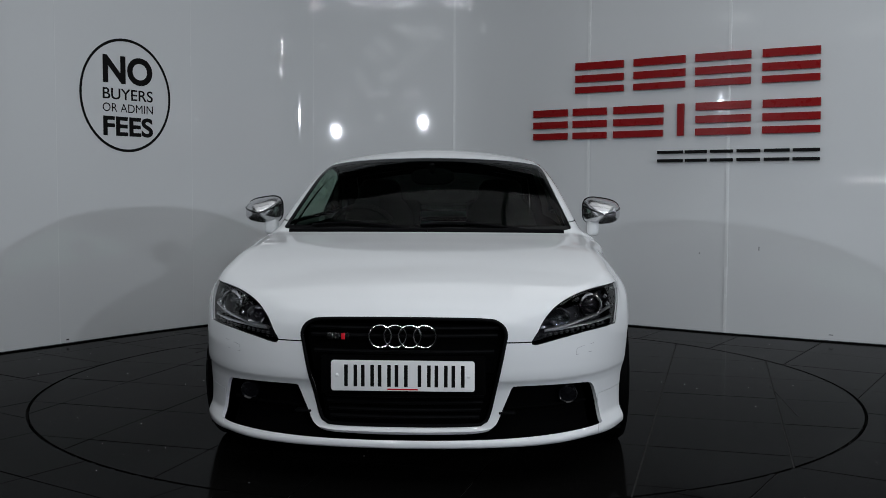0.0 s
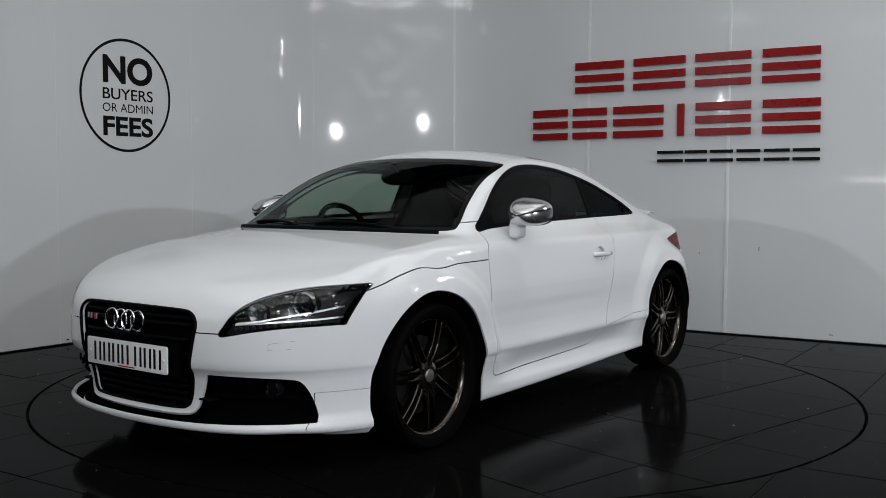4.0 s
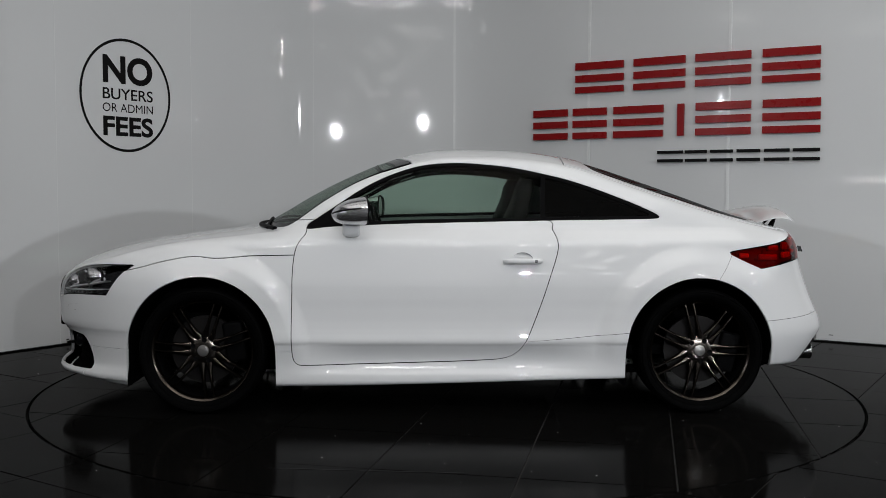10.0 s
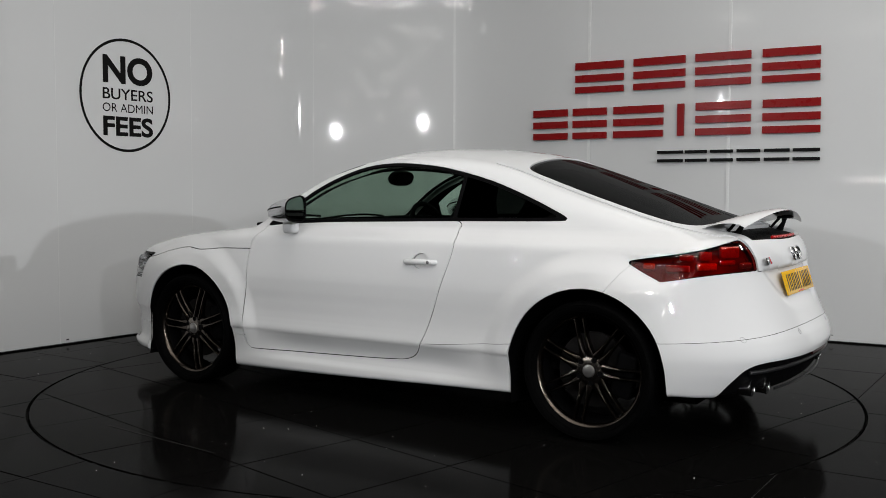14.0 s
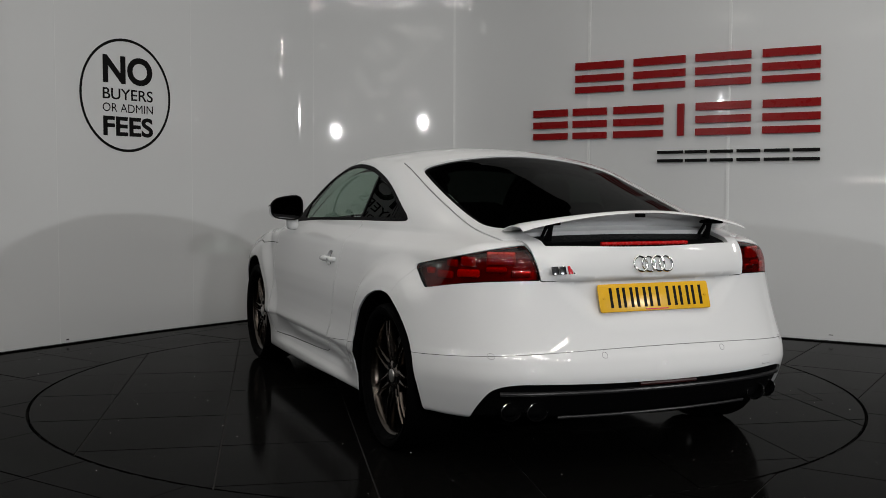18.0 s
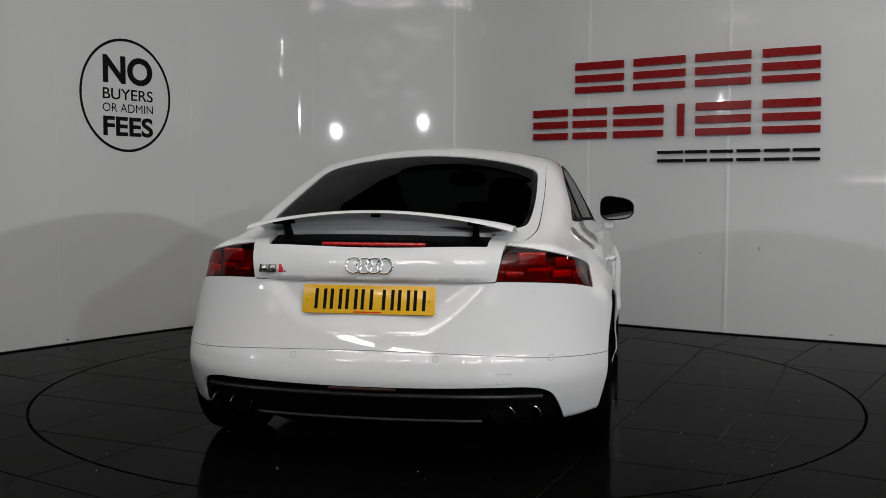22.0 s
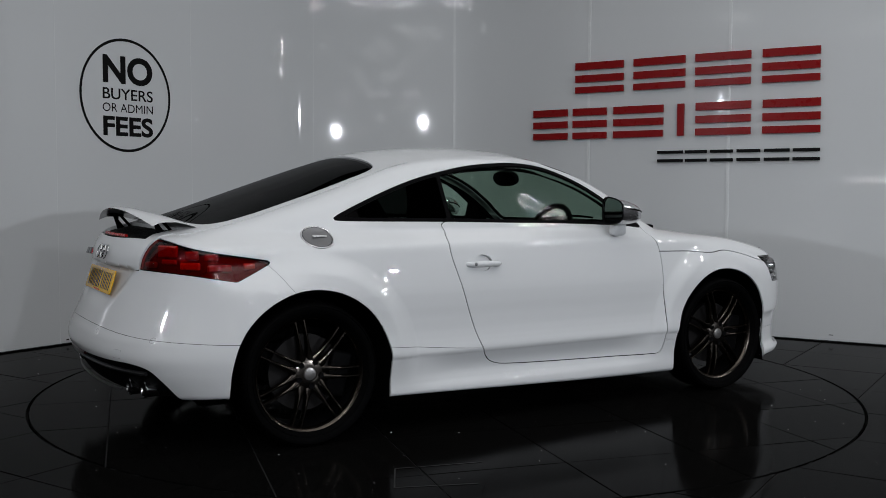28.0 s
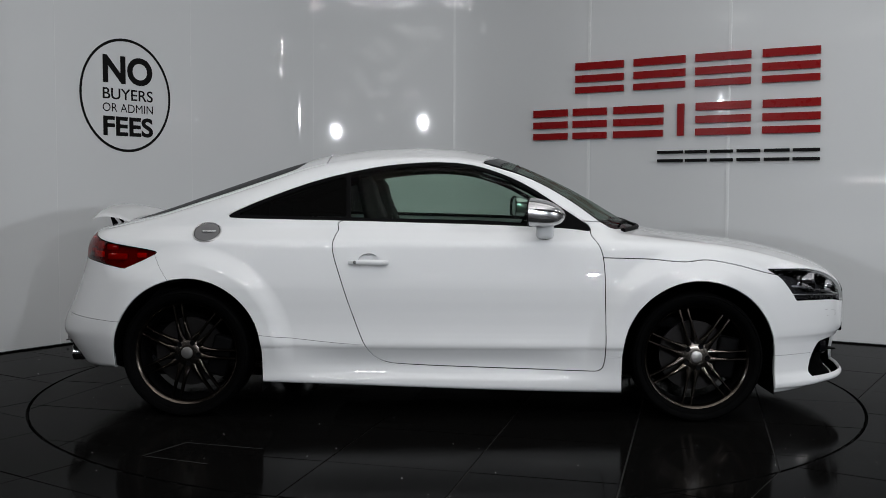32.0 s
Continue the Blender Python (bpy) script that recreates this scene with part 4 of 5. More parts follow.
# ---------------- door mirrors, handles ----------------
for i, s in enumerate((1, -1)):
    # a cap that tapers forwards from its upright rear opening
    v, f = [], []
    nu, nv = 36, 16

    def cap(q, p, grow=1.0):
        k = max(1 - q ** 2.6, 0.0) ** 0.5 * grow
        c, sn = math.cos(p), math.sin(p)
        yy = 0.097 * math.copysign(abs(c) ** 0.62, c) * k
        out = (yy + 0.097) / 0.194
        zz = 0.073 * math.copysign(abs(sn) ** 0.66, sn) * k * (1.05 - 0.30 * out)
        return (0.440 + 0.155 * q - 0.030 * out * (1 - q), s * (0.892 + yy), 1.008 - 0.018 * q - 0.006 * out + zz)

    for j in range(nv + 1):
        for k in range(nu):
            v.append(cap(0.999 * math.sin(0.5 * math.pi * j / nv), 2 * math.pi * k / nu))
    for j in range(nv):
        for k in range(nu):
            f.append((j * nu + k, j * nu + (k + 1) % nu, (j + 1) * nu + (k + 1) % nu, (j + 1) * nu + k)[::s])
    f.append(tuple(range(nv * nu, nv * nu + nu))[::s])
    mir = put("door_mirror", mesh_of("door_mirror", v, f, MIRRORCAP, sharp=60), car, None, "polished aluminium door mirror cap")
    rim = [cap(0.0, 2 * math.pi * k / 40) for k in range(40)]
    part("mirror_rim", bm_tube(rim, 0.004, 8, True), BLACK, mir, "black mirror rim")
    inner = [cap(0.03, 2 * math.pi * k / 40, 0.97) for k in range(40)]
    put("mirror_glass", mesh_of("mirror_glass", inner, [tuple(range(40))[::-s]], DARKMIRROR, smooth=False), mir, None, "mirror glass")
    for side in (0, 1):
        pts = [cap(math.sin(0.5 * math.pi * q), (math.pi * side) + (0.25 if side == 0 else -0.25), 1.004) for q in np.linspace(0.12, 0.985, 14)]
        part("mirror_slot", bm_tube(pts, 0.0042, 8), GLOSSBLACK, mir, "black slot in the cap")
    bm = bm_box(0.085, 0.062, 0.085, 0.022, (0.503, s * 0.842, 0.918), 4)
    part("mirror_stalk", bm, PAINT, car, "white mirror stalk")
    hy = flank_y(-0.345, 0.762)
    bar = [(-0.435, s * (hy - 0.004), 0.759), (-0.420, s * (hy + 0.018), 0.760), (-0.38, s * (hy + 0.027), 0.761), (-0.32, s * (hy + 0.028), 0.761), (-0.275, s * (hy + 0.022), 0.760), (-0.255, s * (hy - 0.002), 0.759)]
    part("door_handle", bm_tube(bar, [0.011, 0.013, 0.014, 0.014, 0.014, 0.012], 12), PAINT, doors[i], "white door handle")
    part("lock", bm_lathe([(0.0005, 0.002), (0.006, 0.0018), (0.0085, 0.0)], 18), DULLALU, doors[i], "small round door lock", pose(-0.408, s * (hy + 0.034), 0.761, 0, 0, 0 if s > 0 else 180))

# ---------------- nose ----------------
gx = nose_x(0, 0.45)
pts = [(a, z) for a, z in GRILLE if a > 0.02]
loop = [(nose_x(a, z) + 0.001, a, z) for a, z in pts]
loop = loop + [(x, -a, z) for x, a, z in loop[::-1]]
part("grille_surround", bm_tube(loop, 0.0065, 10, True), BLACK, car, "satin black grille surround")
for z in (0.605, 0.578, 0.520, 0.352, 0.325, 0.298, 0.271):
    w = 0.345 - (0.60 - z) * 0.21
    path = [(nose_x(y, z) - 0.022, y, z) for y in np.linspace(-w, w, 13)]
    part("grille_slat", bm_tube(path, 0.0075, 8), BLACK, car, "black grille bar")
part("grille_panel", bm_box(0.03, 0.60, 0.14, 0.01, (gx - 0.022, 0, 0.437)), DEEP, car)


def plate(at, turn, tilt, mat, label):
    """A number plate facing +x in its own space, with plain bars for its characters."""
    q = []
    for cx, cy, a0 in ((0.25, 0.0455, 0), (-0.25, 0.0455, 90), (-0.25, -0.0455, 180), (0.25, -0.0455, 270)):
        q += [(cx + 0.010 * math.cos(radians(a0 + d)), cy + 0.010 * math.sin(radians(a0 + d))) for d in (0, 30, 60, 90)]
    m = pose(*at) @ pose(0, 0, 0, 0, 0, turn) @ pose(0, 0, 0, 0, tilt, 0) @ pose(0, 0, 0, 90, 0, 90)
    pl = part("number_plate", bm_prism(q, 0.006, 0.001), mat, car, label, m)
    bar = None
    x = -0.205
    for k in range(7):
        for dx in (0.0, 0.034):
            mm = pose(x + dx, 0, 0.0062)
            if bar is None:
                bar = part("bar", bm_box(0.013, 0.079, 0.0012, 0.0), INK, pl, "black bar", mm).data
            else:
                put("bar", bar, pl, mm)
        x += 0.061 + (0.022 if k == 3 else 0)
    for sx in (-0.238, 0.238):
        part("screw_cap", bm_lathe([(0.0005, 0.004), (0.005, 0.003), (0.007, 0.0)], 14, "z"), mat, pl, m=pose(sx, 0, 0.006))
    part("maker_strip", bm_box(0.11, 0.005, 0.0008, 0.0), BADGERED, pl, "thin red strip", pose(0, -0.049, 0.0062))
    return pl


plate((2.137, 0, 0.437), 0, 0, PLATE_W, "white front number plate")


def rings(centre, r, step, turn, tilt):
    """Four linked chrome rings facing +x in their own space."""
    m = pose(*centre) @ pose(0, 0, 0, 0, 0, turn) @ pose(0, 0, 0, 0, tilt, 0)
    for k in range(4):
        c = (k - 1.5) * step
        path = [(0.002 * (-1) ** k, c + r * math.cos(t), r * math.sin(t)) for t in np.linspace(0, 2 * math.pi, 32, endpoint=False)]
        part("badge_ring", bm_tube(path, 0.0042, 8, True), CHROME, car, "chrome ring", m)


def badge(at, turn, tilt, size):
    m = pose(*at) @ pose(0, 0, 0, 0, 0, turn) @ pose(0, 0, 0, 0, tilt, 0)
    for k, mat in enumerate((DARKCHROME, DARKCHROME, BADGERED, DARKCHROME)):
        w = size * (0.26 if k < 2 else 0.16)
        y = size * (-0.5 + (0.13, 0.42, 0.72, 0.90)[k])
        part("badge_bar", bm_box(0.004, w, size * 0.27, 0.001, (0, y, 0)), mat, car, "", m)


rings((nose_x(0, 0.585) + 0.010, 0, 0.580), 0.040, 0.0535, 0, -6)
badge((nose_x(-0.23, 0.578) + 0.008, -0.235, 0.578), -6, -6, 0.085)

for s in (1, -1):
    # fog lamp and fin in the intake
    fx = nose_x(s * 0.61, 0.335) - 0.035
    part("fog_lamp", bm_lathe([(0.0005, 0.012), (0.028, 0.008), (0.034, 0.012), (0.038, 0.004), (0.038, -0.02)], 28, "x"), GLOSSBLACK, car, "round fog lamp", pose(fx, s * 0.61, 0.335))
    path = [(nose_x(s * a, 0.300) - 0.03, s * a, 0.300) for a in np.linspace(0.375, 0.68, 8)]
    part("intake_fin", bm_tube(path, 0.007, 8), DEEP, car, "black intake fin")
    part("winglet", bm_box(0.05, 0.062, 0.009, 0.003, (nose_x(s * 0.372, 0.287) - 0.016, s * 0.378, 0.287)), BLACK, car, "small black fin beside the grille")
    # headlamp insides
    hx = nose_x(s * 0.70, 0.665)
    pr = part("projector", bm_lathe([(0.036, -0.03), (0.038, 0.004), (0.043, 0.010), (0.049, 0.004), (0.052, -0.02), (0.050, -0.05)], 36, "x"), LAMPCHROME, headlamps[s], "chrome headlamp projector ring", pose(hx - 0.045, s * 0.70, 0.662, 0, 0, s * 20))
    part("projector_lens", bm_lathe([(0.0005, 0.010), (0.014, 0.008), (0.026, 0.001), (0.036, -0.012)], 28, "x"), GLOSSBLACK, headlamps[s], "dark glass projector lens", pr.matrix_basis)
    ix = nose_x(s * 0.575, 0.628)
    ind = part("indicator", bm_lathe([(0.006, -0.03), (0.020, -0.02), (0.033, 0.0), (0.037, 0.004), (0.039, -0.004), (0.039, -0.03)], 32, "x"), LAMPCHROME, headlamps[s], "chrome indicator reflector", pose(ix - 0.036, s * 0.575, 0.630, 0, 0, s * 12))
    part("bulb", bm_lathe([(0.0005, 0.004), (0.007, 0.001), (0.010, -0.008), (0.009, -0.028)], 16, "x"), LAMPCHROME, headlamps[s], "silver bulb", ind.matrix_basis)

    def blade(name, pts, tall, deep, back, mat, lab):
        """A silver blade that sweeps across the lamp behind its lens."""
        v, f = [], []
        for a, z in pts:
            x = nose_x(s * a, z) - back
            v += [(x, s * a, z + tall / 2), (x + 0.004, s * a, z - tall / 2), (x - deep, s * a, z - tall / 2), (x - deep, s * a, z + tall / 2)]
        n = len(pts)
        for i in range(n - 1):
            for k in range(4):
                f.append((4 * i + k, 4 * i + (k + 1) % 4, 4 * i + 4 + (k + 1) % 4, 4 * i + 4 + k)[::-s])
        f += [(0, 1, 2, 3)[::s], (4 * n - 1, 4 * n - 2, 4 * n - 3, 4 * n - 4)[::s]]
        put(name, mesh_of(name, v, f, mat, sharp=30), headlamps[s], None, lab)

    for k in range(12):
        a = 0.515 + 0.0215 * k
        z = 0.572 + 0.010 * math.sin(k * 0.14) + 0.001 * k
        part("day_light", bm_box(0.008, 0.013, 0.011, 0.003, (0, 0, 0), 2), SATIN, headlamps[s], "small square day light", pose(nose_x(s * a, z) - 0.022, s * a, z, 0, 0, s * (10 + 3 * k)))
    blade("lamp_blade", [(0.520, 0.592), (0.56, 0.596), (0.60, 0.602), (0.64, 0.612), (0.68, 0.620), (0.74, 0.634), (0.79, 0.650)], 0.007, 0.03, 0.020, BRUSHED, "silver lamp trim blade")
    blade("lamp_blade", [(0.515, 0.588), (0.58, 0.592), (0.65, 0.598), (0.70, 0.601), (0.75, 0.605), (0.79, 0.610)], 0.006, 0.03, 0.024, BRUSHED, "silver lamp trim blade")
    for a, z in ((0.638, 0.635), (0.645, 0.690), (0.765, 0.690), (0.775, 0.66)):
        part("lamp_stud", bm_lathe([(0.0005, 0.006), (0.006, 0.004), (0.009, -0.004)], 14, "x"), CHROME, headlamps[s], "small chrome stud", pose(nose_x(s * a, z) - 0.035, s * a, z))
    # washer flap line
    path = [(nose_x(s * a, z) + 0.0006, s * a, z) for a, z in ((0.71, 0.528), (0.655, 0.521), (0.640, 0.517), (0.636, 0.494), (0.70, 0.497))]
    part("washer_flap_joint", bm_tube(path, 0.0009, 6), FAINT, car)

# scuttle and wipers
path = []
for y in np.linspace(-0.66, 0.66, 15):
    x = find(lambda q: float(q + BOW(q) * y * y) - 1.062, 0.5, 1.2)
    path.append((x, y, top_z(x, y) + 0.004))
part("scuttle", bm_tube(path, 0.013, 8), BLACK, car, "black scuttle strip")
for y0, y1 in ((0.57, -0.02), (0.02, -0.55)):
    path = []
    for q in np.linspace(0, 1, 9):
        y = y0 + (y1 - y0) * q
        x = find(lambda w: float(w + BOW(w) * y * y) - (1.075 - 0.075 * math.sin(q * 2.2)), 0.5, 1.3)
        path.append((x, y, top_z(x, y) + 0.006))
    part("wiper", bm_tube(path, 0.0065, 8), BLACK, car, "black wiper arm")

# ---------------- tail ----------------
def wing_point(y, q):
    """The raised spoiler: y across, q from its front edge (0) to its rear edge (1)."""
    xl, xt = -1.668 + 0.16 * y * y, -1.865 + 0.17 * y * y
    zl, zt = 0.955 - 0.05 * y * y, 1.026 - 0.24 * y * y
    return xl + (xt - xl) * q, zl + (zt - zl) * q + 0.018 * math.sin(math.pi * min(q * 1.0, 1)) - (0.010 * (q - 0.9) / 0.1 if q > 0.9 else 0)


v, f = [], []
ys = np.linspace(-0.535, 0.535, 33)
qs = (0.0, 0.12, 0.3, 0.5, 0.7, 0.86, 0.95, 1.0)
loopn = 2 * len(qs) - 2
for y in ys:
    up, dn = [], []
    tip = min(1.0, (0.545 - abs(y)) / 0.05)
    for q in qs:
        x, z = wing_point(y, q)
        th = 0.013 * tip * math.sin(math.pi * (0.12 + 0.78 * q)) + 0.001
        up.append((x, y, z + th * 0.5))
        dn.append((x, y, z - th * 0.5))
    v += up + dn[-2:0:-1]
for i in range(len(ys) - 1):
    for k in range(loopn):
        f.append((i * loopn + k, i * loopn + (k + 1) % loopn, (i + 1) * loopn + (k + 1) % loopn, (i + 1) * loopn + k))
f += [tuple(range(loopn))[::-1], tuple(range((len(ys) - 1) * loopn, len(ys) * loopn))]
spo = put("spoiler", mesh_of("spoiler", v, [q[::-1] for q in f], PAINT, sharp=50), car, None, "raised white rear spoiler blade")
for s in (1, -1):
    x, z = wing_point(0.385, 0.62)
    part("strut", bm_tube([(x + 0.03, s * 0.385, 0.90), (x + 0.004, s * 0.385, 0.95), (x, s * 0.385, z - 0.004)], [0.020, 0.010, 0.016], 10), BLACK, spo, "black spoiler strut")
    part("strut_foot", bm_box(0.07, 0.075, 0.018, 0.005, (x, s * 0.395, z - 0.012)), BLACK, spo)
    part("strut_arm", bm_tube([(x + 0.075, s * 0.385, 0.915), (x + 0.02, s * 0.385, z - 0.012)], 0.007, 8), BLACK, spo)
x, z = wing_point(0, 0.75)
part("spoiler_catch", bm_box(0.03, 0.035, 0.015, 0.004, (x, 0, z - 0.014)), BLACK, spo)

path = [(tail_x(y, 0.895) - 0.002, y, 0.897) for y in np.linspace(-0.205, 0.205, 11)]
part("high_brake_light", bm_tube(path, 0.0075, 8), REDLED, car, "red high-level brake light strip")
px_ = tail_x(0, 0.69)
plate((px_ - 0.015, 0, 0.688), 180, -17, PLATE_Y, "yellow rear number plate")
rings((tail_x(0, 0.82) - 0.013, 0, 0.818), 0.0305, 0.0405, 180, -20)
badge((tail_x(0.39, 0.80) - 0.012, 0.39, 0.800), 186, -20, 0.12)
for y in (0.69, 0.275, -0.275, -0.69):
    c = [(tail_x(y + 0.011 * math.cos(t), 0.482 + 0.011 * math.sin(t)) - 0.0006, y + 0.011 * math.cos(t), 0.482 + 0.011 * math.sin(t)) for t in np.linspace(0, 2 * math.pi, 16, endpoint=False)]
    part("parking_sensor", bm_tube(c, 0.0009, 6, True), FAINT, car)
tow = [(-0.50, 0.43), (-0.55, 0.43), (-0.55, 0.395), (-0.50, 0.395)]
part("tow_eye_joint", bm_tube([(tail_x(y, z) - 0.0004, y, z) for y, z in tow], 0.0009, 6, True), FAINT, car)
path = [(tail_x(y, 0.330) + 0.004, y, 0.342 - 0.02 * max(0, abs(y) - 0.5)) for y in np.linspace(-0.66, 0.66, 21)]
part("diffuser_rail", bm_tube(path, 0.009, 10), SATIN, car, "satin grey diffuser rail")
path = [(tail_x(y, 0.25) - 0.006, y, 0.243) for y in np.linspace(-0.44, 0.44, 13)]
part("diffuser_lip", bm_tube(path, 0.006, 8), SATIN, car, "satin diffuser lip")
part("rear_fog_light", bm_tube([(tail_x(y, 0.368) + 0.004, y, 0.366) for y in np.linspace(-0.13, 0.13, 7)], 0.008, 8), FOGRED, car, "dark red rear fog light")
for y in (0.612, 0.520, -0.520, -0.612):
    tx = tail_x(y, 0.30)
    pipe = bm_lathe([(0.030, 0.12), (0.038, 0.10), (0.041, 0.0), (0.043, -0.004), (0.043, -0.010), (0.0405, -0.012), (0.039, -0.009), (0.0385, 0.0)], 32, "x")
    pp = part("exhaust_tip", pipe, CHROME, car, "oval chrome exhaust tip", pose(tx + 0.026, y, 0.268) @ Matrix.Diagonal((1, 1.06, 0.86, 1)))
    part("bore", bm_lathe([(0.0005, 0.06), (0.033, 0.06), (0.0375, 0.0005)], 24, "x"), BLACK, pp)
for s in (1, -1):
    # rear lamp insides: two red chambers, an amber band, a clear reversing lens
    def spot(name, y, z, w, h2, mat, lab, back=0.022):
        x = tail_x(s * y, z)
        t = math.degrees(math.atan2(tail_x(s * (y + 0.02), z) - tail_x(s * (y - 0.02), z), 0.04))
        part(name, bm_box(0.018, w, h2, 0.007, (0, 0, 0), 3), mat, rear_lamps[s], lab, pose(x + back, s * y, z, 0, 0, -s * t))
    spot("lamp_chamber", 0.605, 0.844, 0.112, 0.050, REDIN, "red lamp chamber", 0.024)
    spot("lamp_chamber", 0.712, 0.830, 0.060, 0.038, REDIN, "red lamp chamber", 0.026)
    spot("amber_band", 0.715, 0.785, 0.090, 0.030, AMBER, "amber indicator band", 0.026)
    spot("lamp_band", 0.625, 0.800, 0.080, 0.020, REDIN, "red lamp band", 0.028)
    spot("reversing_lens", 0.545, 0.786, 0.072, 0.026, BRUSHED, "clear reversing lens", 0.012)
    for x, z, w, h2, mat, lab in ((-1.475, 0.782, 0.050, 0.026, AMBER, "amber side marker"), (-1.60, 0.775, 0.10, 0.030, REDIN, "red side reflector"), (-1.63, 0.822, 0.06, 0.03, REDIN, "red lamp chamber")):
        fy = flank_y(x, z)
        t = math.degrees(math.atan2(flank_y(x + 0.02, z) - flank_y(x - 0.02, z), 0.04))
        part("side_marker", bm_box(w, 0.018, h2, 0.007, (0, 0, 0), 3), mat, rear_lamps[s], lab, pose(x, s * (fy - 0.026), z, 0, 0, s * t))
# fuel flap hinge bar
part("flap_bar", bm_box(0.070, 0.004, 0.011, 0.0015), CHROME, car, "bright bar on the fuel flap", pose(-1.145, -flank_y(-1.145, 0.897) - 0.004, 0.897 + 0.006, -55, 0, 0))

ring = [(-1.155 + 0.0695 * math.cos(t), -flank_y(-1.155 + 0.0695 * math.cos(t), 0.898 + 0.0445 * math.sin(t)) - 0.001, 0.898 + 0.0445 * math.sin(t)) for t in np.linspace(0, 2 * math.pi, 40, endpoint=False)]
part("flap_ring", bm_tube(ring, 0.0042, 8, True), BRUSHED, car, "brushed aluminium flap ring")


# ================= writing on the wall =================
def lettering(text, s0, s1, z0, z1, parent, bold=0.0):
    """A word as a thin film on the wall, filling the box from s0 to s1 and z0 to z1."""
    cu = bpy.data.curves.new("word", "FONT")
    cu.body, cu.size, cu.resolution_u, cu.offset = text, 1.0, 6, bold
    tmp = new("word", cu)
    me = bpy.data.meshes.new_from_object(tmp.evaluated_get(bpy.context.evaluated_depsgraph_get()))
    bpy.data.objects.remove(tmp)
    co = np.array([v.co[:] for v in me.vertices])
    lo, hi = co.min(0), co.max(0)
    for v in me.vertices:
        s = s0 + (s1 - s0) * (v.co.x - lo[0]) / (hi[0] - lo[0])
        z = z0 + (z1 - z0) * (v.co.y - lo[1]) / (hi[1] - lo[1])
        v.co = on_wall(s, z, 0.0022)[0]
    me.materials.append(INK)
    return put("word", me, parent)


sticker = tagged(new("wall_sticker"), "round black-lettered notice stuck on the white wall panels", "sticker")
lettering("NO", 3.399, 3.837, 1.895, 2.105, sticker, 0.035)
lettering("BUYERS", 3.395, 3.838, 1.778, 1.862, sticker, 0.012)
lettering("OR ADMIN", 3.393, 3.838, 1.686, 1.750, sticker, 0.0)
lettering("FEES", 3.396, 3.836, 1.508, 1.655, sticker, 0.03)
v, f = [], []
for i in range(72):
    t = 2 * math.pi * i / 72
    for r in (0.985, 1.035):
        v.append(on_wall(3.600 + 0.386 * r * math.cos(t), 1.813 + 0.408 * r * math.sin(t), 0.0022)[0])
for i in range(72):
    a, b = 2 * i, 2 * ((i + 1) % 72)
    f.append((a, a + 1, b + 1, b))
put("ring", mesh_of("ring", v, f, INK, smooth=False), sticker)

# the trade sign: plain raised red and black shapes
sign = tagged(new("wall_sign"), "raised red and black sign shapes fixed on the white wall panels", "sign")


def sign_bar(s0, s1, z0, z1, mat=RED, thick=0.020):
    v, f = strip(s0, s1, z0, z1, 0.012 + thick, thick, 4)
    put("sign_shape", mesh_of("sign_shape", v, f, mat, smooth=False), sign)


for s0, s1 in ((7.79, 8.215), (8.305, 8.738), (8.822, 9.25), (9.335, 9.748)):
    for z0, z1 in ((2.120, 2.180), (2.018, 2.076), (1.928, 1.980)):
        sign_bar(s0, s1, z0, z1)
for s0, s1 in ((7.41, 7.72), (7.77, 8.07), (8.133, 8.562), (8.83, 9.256), (9.343, 9.757)):
    for z0, z1 in ((1.742, 1.802), (1.643, 1.700), (1.548, 1.602)):
        sign_bar(s0, s1, z0, z1)
sign_bar(8.682, 8.735, 1.55, 1.802)
for s0, s1 in ((8.517, 8.730), (8.748, 8.923), (8.948, 9.126), (9.154, 9.330), (9.358, 9.544), (9.567, 9.759)):
    for z0, z1 in ((1.410, 1.434), (1.343, 1.367)):
        sign_bar(s0, s1, z0, z1, INK, 0.014)

# scuffs and a bracket low on the wall
for s, z, w, h in ((8.87, 0.62, 0.006, 0.012), (9.33, 0.66, 0.006, 0.03), (8.15, 0.06, 0.05, 0.006), (9.85, 0.05, 0.03, 0.006), (3.06, 0.03, 0.02, 0.01)):
    v, f = strip(s, s + w, z, z + h, 0.0012, 0.001, 2)
    tagged(put("scuff_mark", mesh_of("scuff_mark", v, f, SATIN, smooth=False)), "dark scuff on the white wall panel", "scuff", "wall scuffs")

# ================= marks on the floor and turntable =================
def flecks(name, count, r0, r1, owner, seed):
    rng = random.Random(seed)
    v, f = [], []
    for _ in range(count):
        a, r = rng.uniform(0, 2 * math.pi), math.sqrt(rng.uniform(r0 * r0, r1 * r1))
        x, y, q = r * math.cos(a), r * math.sin(a), rng.uniform(0.0012, 0.0034)
        n = len(v)
        t = rng.uniform(0, 3)
        for k in range(5):
            w = q * rng.uniform(0.6, 1.3)
            v.append((x + w * math.cos(t + k * 1.257), y + w * math.sin(t + k * 1.257), 0.0022))
        v.append((x, y, 0.0040))
        f += [(n + k, n + (k + 1) % 5, n + 5) for k in range(5)]
    return put(name, mesh_of(name, v, f, DUST, smooth=False), owner)


flecks("dust", 80, 0.9, RT - 0.05, turntable, 3)
tagged(flecks("dust", 80, RT + 0.05, 3.2, None, 8), "white dust flecks on the dark floor", "dust", kind="stuff")


